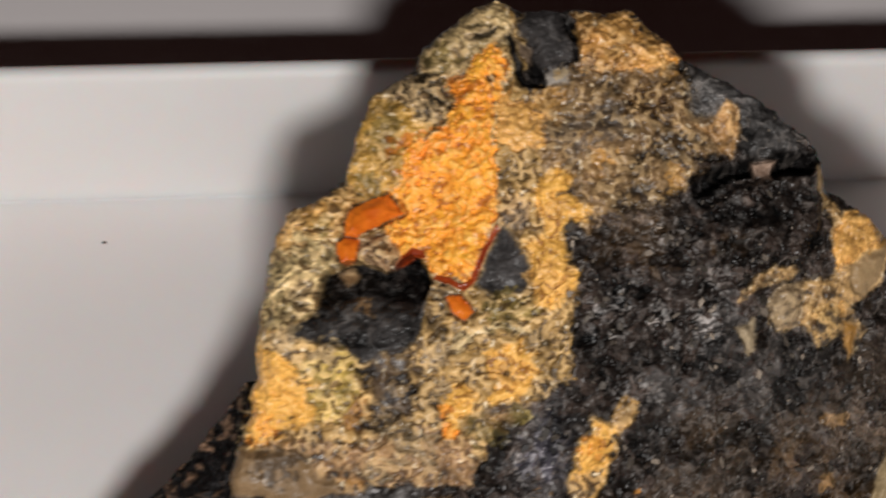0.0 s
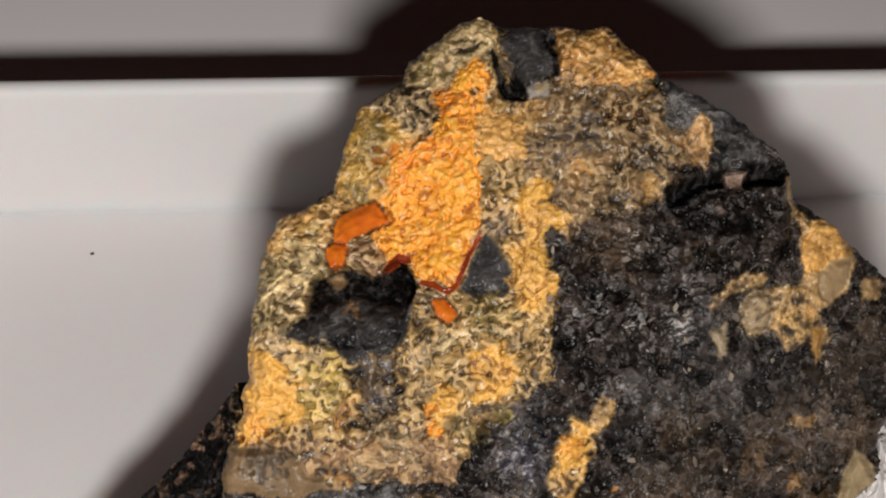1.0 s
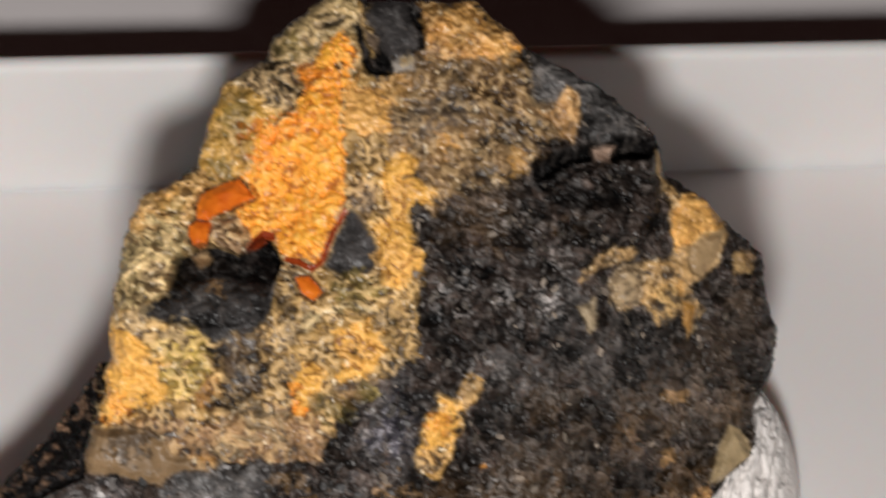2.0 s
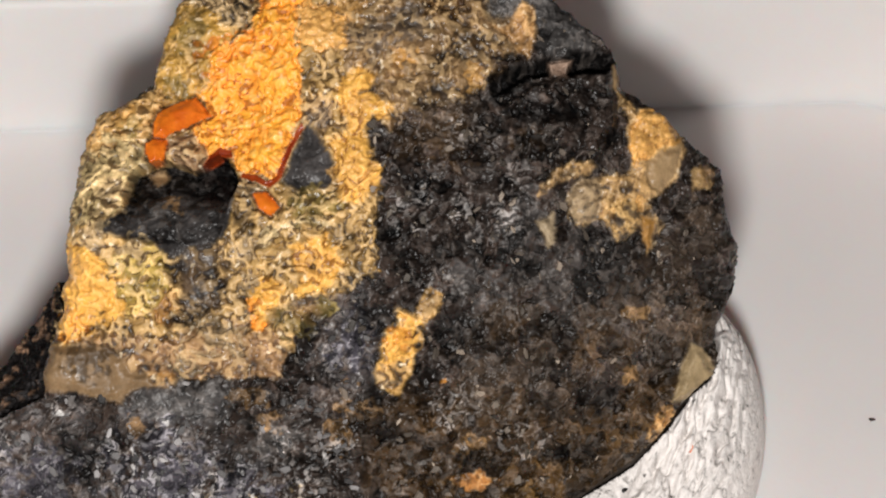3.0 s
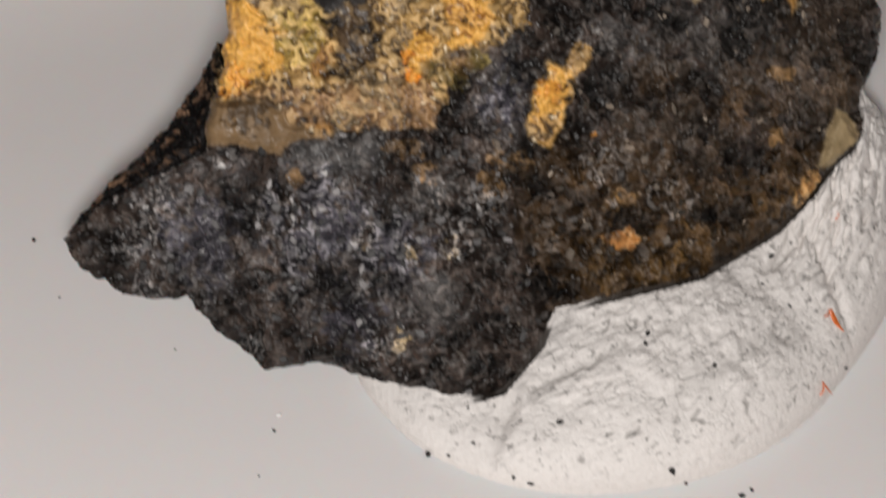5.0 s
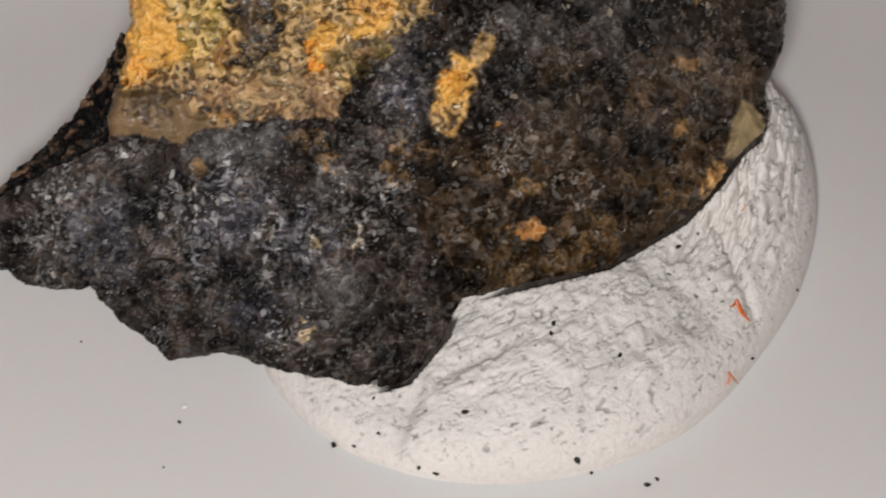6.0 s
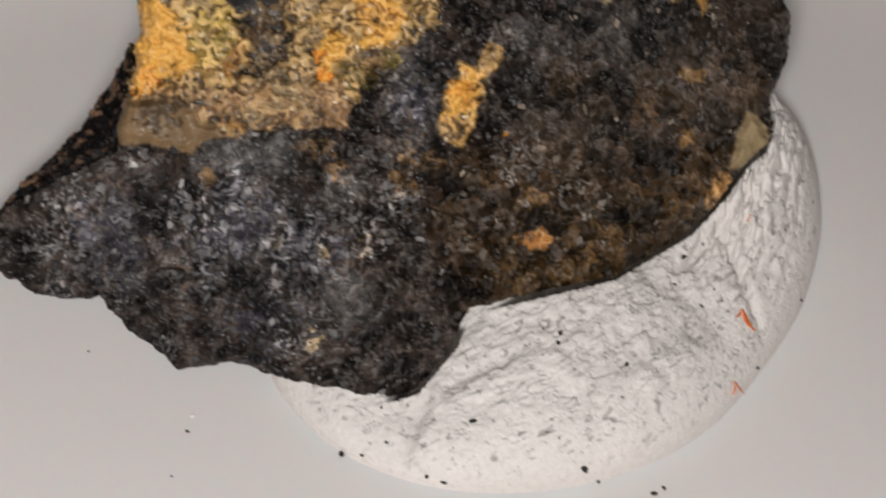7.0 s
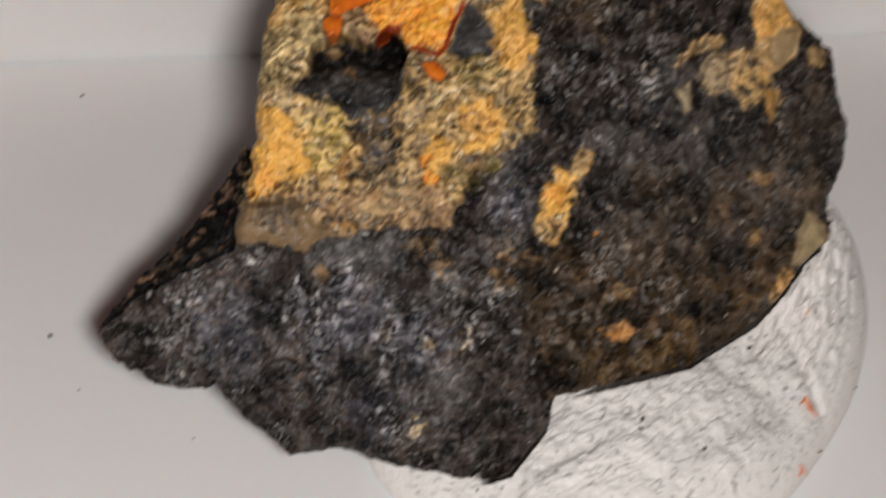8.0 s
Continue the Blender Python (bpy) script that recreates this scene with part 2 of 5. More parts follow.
BROWN_STEP = [(-3.9, -10.5), (-4.7, -6.9), (-3.7, -4.2), (1, -3.9), (6, -5.3), (11.2, -2.9), (12.2, 0.2), (14.9, 0.4), (11.5, -7.9), (7.6, -10.5), (-3.1, -13)]
NOTCH = [(-3.9, -10.3), (-3.2, -12.2), (-3.0, -12.6), (-3.2, -12.2)]
HOLLOW = [(-16.9, 3.6), (-16.4, 3.8), (-15.7, 4.3), (-15.8, 5.6), (-15.6, 6.4), (-14.7, 6.9), (-13.9, 7.1), (-13.2, 6.8), (-12.5, 6.6), (-11.9, 7.1), (-11.4, 7.5), (-11, 7.2), (-10.6, 6.5), (-10.4, 5.8), (-10.8, 5.1), (-11, 4), (-11.4, 3.4), (-12.6, 3), (-13.8, 2.9), (-15.4, 3.2)]
BLOCK = [(3.6, 10.8), (5.6, 11.4), (7.8, 11.8), (8.2, 8.8), (6.9, 6.5), (4, 5.4), (2.5, 7.6), (2.5, 9.8)]
# base colours of the minerals; cavity and black also stand for shade in gaps
BODY = {
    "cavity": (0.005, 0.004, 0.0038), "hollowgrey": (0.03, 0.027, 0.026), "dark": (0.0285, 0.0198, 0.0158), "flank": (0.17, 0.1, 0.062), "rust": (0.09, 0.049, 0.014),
    "umber": (0.052, 0.036, 0.0245), "brown": (0.034, 0.019, 0.0082), "greytan": (0.15, 0.094, 0.045), "olive": (0.30, 0.19, 0.066), "smoke": (0.058, 0.038, 0.023),
    "wedge": (0.0576, 0.0521, 0.0505), "beige": (0.2057, 0.1196, 0.0568), "palegrain": (0.31, 0.225, 0.12), "quartz": (0.2033, 0.1275, 0.0638), "yellow": (0.7, 0.39, 0.083),
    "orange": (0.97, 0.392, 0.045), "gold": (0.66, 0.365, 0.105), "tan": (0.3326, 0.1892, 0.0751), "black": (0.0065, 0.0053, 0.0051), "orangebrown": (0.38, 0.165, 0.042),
    "red": (0.63, 0.09, 0.0058), "green": (0.25, 0.185, 0.055), "cream": (0.3696, 0.2715, 0.1503), "grey": (0.1201, 0.11, 0.1024), "blue": (0.034, 0.033, 0.046),
}
BODY |= {
    "branch": (0.14, 0.105, 0.06), "copper": (0.42, 0.2151, 0.064), "slate": (0.052, 0.048, 0.046), "pinkish": (0.3, 0.2, 0.145),
    "steel": (0.042, 0.0385, 0.039), "palechip": (0.27, 0.235, 0.2), "olivegrey": (0.31, 0.235, 0.115), "ochre": (0.40, 0.235, 0.05), "rim": (0.42, 0.25, 0.085), "cell": (0.46, 0.36, 0.18), "deeporange": (0.88, 0.25, 0.018), "fin": (0.13, 0.09, 0.06),
    "lip": (0.2, 0.125, 0.07), "greybeige": (0.30, 0.197, 0.098), "lime": (0.40, 0.29, 0.075), "palecream": (0.45, 0.36, 0.2), "pit": (0.05, 0.026, 0.012), "amber": (0.33, 0.165, 0.04),
    "fawn": (0.35, 0.222, 0.095), "stone": (0.31, 0.235, 0.145), "butter": (0.46, 0.30, 0.12),
}
BLEND = {"smoke": 0.35, "greytan": 0.25, "brown": 0.7, "beige": 0.15, "wedge": 0.2, "hollowgrey": 0.15, "orange": 0.15, "yellow": 0.2, "copper": 0.2, "slate": 0.3}
SMOOTHER = {"wedge": 0.25, "hollowgrey": 0.4, "cavity": 0.3, "black": 0.5, "smoke": 0.35}
EVEN = {"stone": 0.4, "butter": 0.6, "palechip": 0.3, "greybeige": 0.35, "fin": 0.5, "amber": 0.4, "lip": 0.6, "palegrain": 0.2, "pinkish": 0.2, "quartz": 0.5, "wedge": 0.35, "slate": 0.6, "hollowgrey": 0.6}
COARSE = {"fawn": 0.45, "stone": 0.25, "butter": 0.3, "gold": 0.6, "tan": 0.55, "branch": 1.0, "greytan": 0.6, "olive": 0.95, "ochre": 0.6, "olivegrey": 0.7, "smoke": 0.4, "beige": 0.75, "copper": 0.8, "orangebrown": 0.5}
DARK_MATRIX_AREA = [(-40, -40), (40, -40), (40, 40), (-40, 40)]
BROWN_MATRIX_AREA = [(-3.9, -10.5), (-4.7, -6.9), (-3.7, -4.2), (1, -3.9), (6, -5.3), (11.2, -2.9), (12.2, 0.2), (14.9, 0.4), (11.5, -7.9), (7.6, -10.5), (-3.1, -13)]
TAN_CRUST_AREA = [(-7.7, 15.5), (-6, 15.2), (-3.7, 16.3), (1, 16.8), (2.5, 15.5), (3.6, 13.5), (2.2, 11.5), (-0.3, 9.7), (-3.4, 8.8), (-4, 11.3), (-5.5, 11.1), (-7.1, 10.6), (-7.9, 12.4)]
OLIVE_CRUST_AREA = [(-7.8, 19.9), (-6.6, 19.3), (-6, 15.5), (-5.1, 11.6), (-5, 7.7), (-3.7, 5.2), (-3.8, 1.6), (-7.3, -0.3), (-7.9, -2.2), (-12.5, -2.6), (-19.6, -2.4), (-19.4, 0), (-18.7, 5), (-18.3, 7.5), (-17.6, 9.4), (-14.8, 10.9), (-13.9, 15.2), (-11.7, 16.7), (-9.7, 18.7)]
GOLDEN_CRUST_AREA_B = [(-3.8, 19.2), (-1.4, 19.5), (-1, 18.7), (1, 17.6), (1.5, 16.9), (-0.1, 16.4), (-2.1, 16.3), (-3.8, 16.4)]
ROCK_FLANK_AREA = [(90, 90), (91, 90), (91, 91)]
ORANGE_CRUST_AREA = [(-8.4, 17.3), (-7.6, 17.5), (-7.2, 17), (-7, 16.2), (-7.2, 15.6), (-7.5, 15), (-7.6, 14.1), (-7.6, 12.7), (-7.5, 11.8), (-7.6, 11.1), (-7.3, 10.6), (-7.4, 9.6), (-7.5, 8.8), (-7.7, 8.4), (-8, 7.9), (-8.3, 7.1), (-8.5, 6.3), (-8.7, 6.2), (-9.3, 6.3), (-9.6, 6.5), (-10.2, 6.3), (-10.5, 6.8), (-11, 7.5), (-11.4, 7.7), (-11.7, 7.3), (-12.1, 7), (-12.4, 7.6), (-12.5, 8), (-12.8, 8.5), (-12.7, 8.8), (-12, 9.3), (-12.3, 9.7), (-12.7, 10.2), (-12, 11.1), (-11.8, 12.4), (-11, 12.9), (-10.1, 13.3), (-9.7, 14.1), (-9.6, 14.8), (-10.1, 15.5), (-9.2, 15.8), (-8.8, 16.2), (-8.8, 17)]
RED_CRYSTAL_AREA = [(-14.6, 8.2), (-14.6, 8.9), (-14.4, 9.4), (-13.8, 9.8), (-13.1, 10.1), (-12.7, 10.2), (-12.3, 9.7), (-11.9, 9.3), (-12.6, 9), (-13.1, 8.7), (-13.6, 8.5), (-14, 8.1)]
RED_CRYSTAL_AREA_B = [(-9.7, 5.4), (-9.1, 5.5), (-8.7, 5.1), (-8.4, 4.7), (-8.8, 4.3), (-9.4, 4.7)]
RED_CRYSTAL_AREA_C = [(-14.9, 7.9), (-14.6, 8.1), (-13.9, 8), (-14, 7.5), (-14.1, 7), (-14.6, 6.8), (-14.9, 7.4)]
RED_EDGE_AREA = [(-7.4, 8.8), (-7.3, 8.6), (-7.7, 7.9), (-8.1, 6.9), (-8.4, 6.1), (-8.9, 5.7), (-9.6, 6), (-10.3, 6.2), (-10.2, 6.4), (-9.6, 6.3), (-9.1, 6), (-8.6, 6.2), (-8.3, 7.1), (-7.9, 7.9)]
DARK_RED_AREA = [(-12.3, 6.7), (-12.1, 7.1), (-11.4, 7.7), (-10.9, 7.5), (-10.8, 7.2), (-11.3, 7.3), (-11.8, 6.9)]
LIP_CHUNK_AREA = [(-14, 7.5), (-13.9, 8), (-13.2, 8.4), (-12.7, 8.4), (-12.2, 7.9), (-11.9, 7.2), (-12.3, 6.7), (-12.7, 6.5), (-13.3, 6.7), (-13.7, 7.1)]
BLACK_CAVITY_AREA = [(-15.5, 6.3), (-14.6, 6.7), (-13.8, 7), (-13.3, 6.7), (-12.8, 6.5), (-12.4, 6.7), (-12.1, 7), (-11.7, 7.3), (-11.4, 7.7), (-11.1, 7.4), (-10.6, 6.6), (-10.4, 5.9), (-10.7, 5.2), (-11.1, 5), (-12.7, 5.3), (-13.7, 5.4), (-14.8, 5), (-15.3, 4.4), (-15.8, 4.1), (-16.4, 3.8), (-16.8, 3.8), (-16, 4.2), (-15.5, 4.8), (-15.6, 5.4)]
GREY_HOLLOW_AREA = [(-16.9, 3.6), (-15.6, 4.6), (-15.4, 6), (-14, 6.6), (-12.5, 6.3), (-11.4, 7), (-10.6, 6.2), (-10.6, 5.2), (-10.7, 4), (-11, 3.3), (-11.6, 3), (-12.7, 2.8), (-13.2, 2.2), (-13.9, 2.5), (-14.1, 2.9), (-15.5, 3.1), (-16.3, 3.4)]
CREAM_CHIP_AREA = [(-14.9, 6.4), (-14.2, 6.6), (-13.9, 6.2), (-14.4, 5.8)]
SMOKY_PATCH_AREA = [(-13.8, 2.9), (-12.6, 3.2), (-11.1, 3.1), (-10.8, 1.8), (-11, 0.7), (-11.3, -0.4), (-12.4, -0.8), (-13, -1.3), (-13.5, -0.4), (-13.3, 0.7), (-13.6, 1.5)]
DARK_WEDGE_AREA = [(-7.2, 8.8), (-6.7, 8.5), (-6.1, 7.7), (-5.8, 6.8), (-5.8, 6), (-6.2, 5.6), (-7.4, 5.5), (-8, 5.7), (-8.3, 6.1), (-8, 6.9), (-7.6, 7.9)]
GREY_SPLASH_AREA = [(-7.1, 10.2), (-6.2, 10.2), (-5.9, 9.6), (-6, 8.8), (-6.4, 8.3), (-6.9, 8.6), (-7.3, 8.9), (-7.2, 9.6)]
GOLDEN_CRUST_AREA = [(-5.3, 11.2), (-4.5, 11.6), (-3.8, 11.2), (-3.9, 10.6), (-4.4, 10.3), (-3.7, 10.1), (-3, 9.8), (-3.1, 9.2), (-3.9, 9.1), (-4.3, 8.5), (-4, 7.6), (-3.8, 6.9), (-3.3, 6.8), (-3.6, 6.1), (-4, 5.6), (-4.4, 5.2), (-4.8, 4.9), (-5.2, 5.1), (-5.6, 5.8), (-5.7, 6.6), (-6, 7.4), (-6.1, 8.1), (-5.4, 8.2), (-5, 8.5), (-5.3, 9.3), (-5.7, 9.9), (-5.6, 10.6)]
GOLDEN_CRUST_AREA_C = [(-7.4, 15.1), (-6.5, 15), (-5.7, 14.5), (-5.2, 14.1), (-5.4, 13.3), (-5.1, 12.4), (-5.9, 12.2), (-6.9, 12.3), (-7.3, 13), (-7.5, 14.1)]
BLACK_CRYSTAL_AREA = [(-6.6, 18.6), (-6.3, 19.1), (-5.8, 19.3), (-4.5, 19.5), (-4.4, 18.5), (-4, 17.7), (-4, 16.9), (-4.3, 16.7), (-5.4, 16.2), (-5.7, 17), (-6.1, 17.7), (-6.5, 18.1)]
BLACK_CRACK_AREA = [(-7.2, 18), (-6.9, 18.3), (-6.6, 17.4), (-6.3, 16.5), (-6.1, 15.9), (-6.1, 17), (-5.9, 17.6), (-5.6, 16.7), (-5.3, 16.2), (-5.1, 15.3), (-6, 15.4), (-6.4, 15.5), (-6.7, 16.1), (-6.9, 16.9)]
SHADOW_STRIP_AREA = [(-4.6, 19.6), (-4.1, 19.2), (-3.7, 18), (-3.5, 16.7), (-3.9, 16.6), (-4.1, 17.7), (-4.4, 18.4)]
GREY_FIN_AREA = [(-6.8, 18), (-6.3, 17.6), (-5.9, 17.3), (-5.9, 16.5), (-6.2, 16.7), (-6.5, 17.2)]
GREY_CHIP_AREA = [(-5.3, 16.2), (-4.2, 16.5), (-4.1, 15.7), (-5.1, 15.5)]
PALE_OLIVE_AREA = [(-11.7, 16.6), (-11.5, 17.3), (-10.6, 17.7), (-9.7, 18.7), (-8.8, 19.6), (-7.9, 19.9), (-7.3, 19.6), (-6.8, 18.4), (-7, 17.6), (-7.7, 17.4), (-8.4, 17.3), (-8.8, 16.7), (-9.2, 15.8), (-10.1, 16.1), (-10.8, 16.2)]
DENDRITE_AREA = [(-13, 15), (-12.7, 15.6), (-12.1, 16.2), (-11.2, 16.3), (-10.4, 16.1), (-10, 15.4), (-9.8, 14.5), (-10, 13.8), (-10.6, 13.6), (-11.2, 13.9), (-11.9, 14.6), (-12.4, 14.7)]
OCHRE_CRUST_AREA = [(-14.4, 12.3), (-14.2, 13.7), (-13.6, 14.8), (-12.9, 14.9), (-11.9, 14.5), (-11.1, 13.8), (-10.6, 13.4), (-11.7, 12.4), (-11.9, 11.1), (-12.7, 10.2), (-13.9, 9.6), (-14.7, 10.3), (-14.6, 11.5)]
TAN_RIM_AREA = [(-17.8, 8.7), (-16.6, 9.6), (-15.6, 10.5), (-14.5, 10.7), (-13.9, 9.6), (-14.6, 8.9), (-15, 8.1), (-15.7, 8.3), (-16.4, 8.2), (-17.2, 8.2)]
NET_CRUST_AREA = [(-18.3, 6.9), (-17.2, 8.2), (-15.7, 8.2), (-15, 7.9), (-14.6, 6.8), (-15.4, 6.3), (-15.6, 5.4), (-16, 4.3), (-16.8, 3.8), (-18.1, 3.8), (-18.4, 5), (-18.4, 6.4)]
YELLOW_CRUST_AREA = [(-18.3, 3.1), (-17.1, 2.8), (-16.5, 2), (-15.5, 1.5), (-16, 0.7), (-15.7, -0.1), (-16.3, -0.8), (-17.5, -1.3), (-18.2, -1.7), (-19, -1.7), (-18.9, -0.5), (-18.8, 0.7), (-18.7, 1.4), (-18.4, 2.1)]
LIME_CRUST_AREA = [(-16.5, 2.2), (-15.2, 3), (-14.2, 2.9), (-13.6, 2.1), (-13.6, 1), (-13.8, 0.2), (-14.4, -0.5), (-15.5, -0.5), (-15.8, 0.7), (-15.5, 1.5)]
RUSTY_CRUST_AREA = [(-14.1, 0.7), (-13.6, 0.5), (-13.3, -1.1), (-13.8, -1.1), (-14.3, -0.3)]
YELLOW_CRUST_AREA_B = [(-7.9, 2.8), (-6.3, 3.3), (-5.4, 2.9), (-5.4, 1.9), (-5.8, 1), (-6.5, 0.5), (-7.3, 0.6), (-7.4, 1.3), (-7.8, 1.9)]
CREAM_ARC_AREA = [(-9.5, 3.4), (-8.8, 3.9), (-7.4, 4.4), (-6, 4.1), (-5.7, 3.8), (-7.1, 3.9), (-8.2, 3.6), (-9, 2.9), (-9.4, 2.6)]
GREEN_CRUST_AREA = [(-8.3, 5.2), (-5.8, 5.5), (-5.2, 4.9), (-5.8, 4.4), (-7.7, 4.4)]
ORANGE_CHIP_AREA = [(-9.8, 0.7), (-9.4, 1.3), (-8.3, 1.2), (-8.1, 0.2), (-8.9, -0.1), (-9.1, -1.1), (-9.7, -1.3), (-9.7, -0.3)]
BROWN_CRUST_AREA = [(-7.3, 0.5), (-5.7, 0.5), (-6.1, -0.2), (-7.1, -0.6), (-7.9, 0.1)]
CREAM_CRUST_AREA = [(-19, -1.7), (-16.8, -1.2), (-14.7, -1.5), (-13.6, -1.5), (-12.5, -1.1), (-10.3, -0.6), (-8.7, -1.1), (-8, -2.2), (-8.2, -3.4), (-10, -3.4), (-12.5, -3.5), (-14.1, -3.7), (-15.2, -3.7), (-17.4, -3.7), (-19.6, -3.8), (-19.4, -2.6)]
QUARTZ_PATCH_AREA = [(-19.5, -1.9), (-18.1, -1.8), (-16.6, -1.9), (-15.8, -2.5), (-15.4, -3.1), (-14.3, -3.2), (-13.4, -3.3), (-13.2, -3.6), (-13.8, -3.9), (-15, -3.9), (-15.7, -4.3), (-15.9, -4.7), (-17, -4.4), (-18.4, -4.1), (-19.9, -4.1), (-20, -3.1), (-19.5, -2.9)]
COPPER_CHIP_AREA = [(-14.6, -3.2), (-13.3, -3.3), (-13.4, -3.8), (-14.4, -3.7)]
SMOOTH_SLATE_AREA = [(-15.1, -4), (-13.2, -3.8), (-11.3, -3.7), (-11, -4.6), (-11.9, -5.6), (-14.1, -5.6), (-15.2, -4.9)]
GOLDEN_STREAK_AREA = [(-3.5, -1.9), (-3.3, -1.3), (-2.7, -0.9), (-2.7, -0.1), (-2.2, -0.4), (-1.9, -0.7), (-1.5, 0.3), (-1.2, 0.8), (-0.6, 0.5), (-0.9, -0.4), (-1.5, -0.8), (-1.5, -1.6), (-2, -2.3), (-2, -3.1), (-2.3, -3.8), (-2.7, -4.3), (-3.3, -4.1), (-3.7, -3.8), (-3.8, -3.3), (-3.5, -2.6)]
TAN_PATCH_AREA_B = [(5.7, 5.1), (6.5, 6.2), (8, 6.5), (8.8, 6.6), (9, 7), (8.7, 8.3), (8.8, 9.5), (8.4, 9.8), (8.1, 10.8), (8.6, 10.5), (9.2, 9.8), (9.7, 10), (10.7, 9.9), (11.5, 9.1), (11.8, 8.2), (11.4, 6.9), (11.1, 6.1), (10.4, 5.6), (9.9, 5.2), (10.1, 4.6), (10.6, 4.3), (10.3, 3.2), (9.8, 2.6), (9.5, 3.8), (8.9, 4), (8.8, 3.4), (8.2, 3.3), (7.7, 4.1), (7, 4.4), (6.5, 3.8), (5.8, 4.3)]
GOLD_GRAINS_AREA = [(9.1, 9.5), (9.7, 10), (10.7, 9.8), (11.4, 9.1), (11.7, 8.4), (10.7, 7.9), (10, 7.3), (9.4, 7.4), (9.1, 7), (8.8, 8.1)]
GREY_BEIGE_AREA = [(10.6, 7.9), (11.6, 8.2), (11.5, 7.4), (11.2, 6.5), (10.6, 5.7), (10, 5.9), (9.6, 6.6), (9.8, 7.3)]
TAN_SLIVER_AREA = [(4.1, 5.4), (4.9, 6.6), (5.9, 7.2), (6.5, 7.0), (7.2, 6.9), (6.5, 6.5), (5.3, 6.0)]
ROSETTE_AREA = [(5.6, 5.3), (6, 5.9), (6.4, 6.3), (7.2, 6.3), (7.5, 5.9), (7.4, 4.9), (7.1, 4.3), (6.4, 4), (5.9, 4.4)]
CREAM_GRAIN_AREA = [(7.6, 4.8), (8, 5.2), (8.8, 5.4), (9.7, 5), (9.5, 4.2), (9, 3.6), (8.5, 3.3), (7.9, 3.8)]
GOLD_PRONG_AREA = [(-2, -0.5), (-1.5, 0.3), (-1.2, 0.8), (-0.6, 0.5), (-0.9, -0.4), (-1.4, -0.8)]
STREAK_FOOT_AREA = [(-3.6, -3), (-2.8, -2.7), (-2.1, -3.2), (-2.3, -3.8), (-2.7, -4.3), (-3.3, -4.1), (-3.7, -3.8)]
TAN_CRUMB_AREA = [(4.1, 4.2), (5, 4.5), (5.2, 4), (5, 3.4), (4.7, 2.8), (4.4, 3.4)]
TAN_KNOB_AREA = [(12.1, 6.9), (12.6, 7.1), (13.4, 6.4), (13.3, 5.8), (12.3, 5.9)]
ORANGE_DROP_AREA = [(9.5, 4.5), (10.2, 4.3), (10.1, 3.3), (9.8, 2.6), (9.5, 3.6)]
TAN_PATCH_AREA = [(2, 13.8), (2.6, 13.6), (3, 14.3), (3.4, 15), (4, 14.8), (4.1, 14.1), (4.1, 13.1), (3.8, 12.3), (3.2, 12.6), (2.7, 13.2), (2.2, 13.5)]
SHADED_LEDGE_AREA = [(1.6, 11.3), (3, 11.9), (3.9, 12), (4.8, 12.2), (5.9, 12.4), (7.1, 12.8), (8.2, 12.7), (8.1, 12.1), (7.6, 11.4), (5.8, 11.3), (4.8, 11.4), (3.7, 11.1), (3.4, 10.7), (2.5, 10.2), (1.9, 10.2)]
PINK_CHIP_AREA = [(4.7, 12), (5.9, 12.2), (5.6, 11.3), (4.8, 11.4)]
PALE_EDGE_AREA = [(8, 12.1), (8.3, 11.8), (8.3, 10.8), (8, 10.9)]
GREY_SLAB_AREA = [(1.5, 16.7), (2.8, 16.6), (3.9, 16.1), (5.4, 15), (6.5, 14), (7.3, 12.8), (5.9, 12.4), (4.4, 12.2), (4.1, 13.1), (4.1, 14.1), (4, 14.8), (3.4, 15.1), (3, 14.3), (1.9, 14.1), (1.5, 15.3)]
BROWN_PIT_AREA = [(-1.4, 15.2), (-0.4, 15.5), (0.6, 15.1), (0.9, 14.5), (-0.1, 14.2), (-1.1, 14.4)]
PALE_GRAIN_AREA = [(11.9, -3.2), (12.4, -2), (13, -2.2), (13.7, -3.2), (14.1, -3.9), (13.5, -4.4), (12.8, -4.8), (12.1, -5.1), (11.4, -5.1), (11.7, -4.2)]
RUSTY_EDGE_AREA = [(10.1, -7.2), (10.4, -6.2), (10.8, -5.4), (11.4, -5.1), (11.7, -5.7), (11.7, -6.4), (11.5, -7.3), (10.7, -7.7)]
ORANGE_SPOT_AREA = [(-0.1, -8.8), (0.4, -8.5), (1.4, -8.4), (2.1, -8.8), (1.5, -9.2), (0.6, -9.4), (0.1, -9.2)]
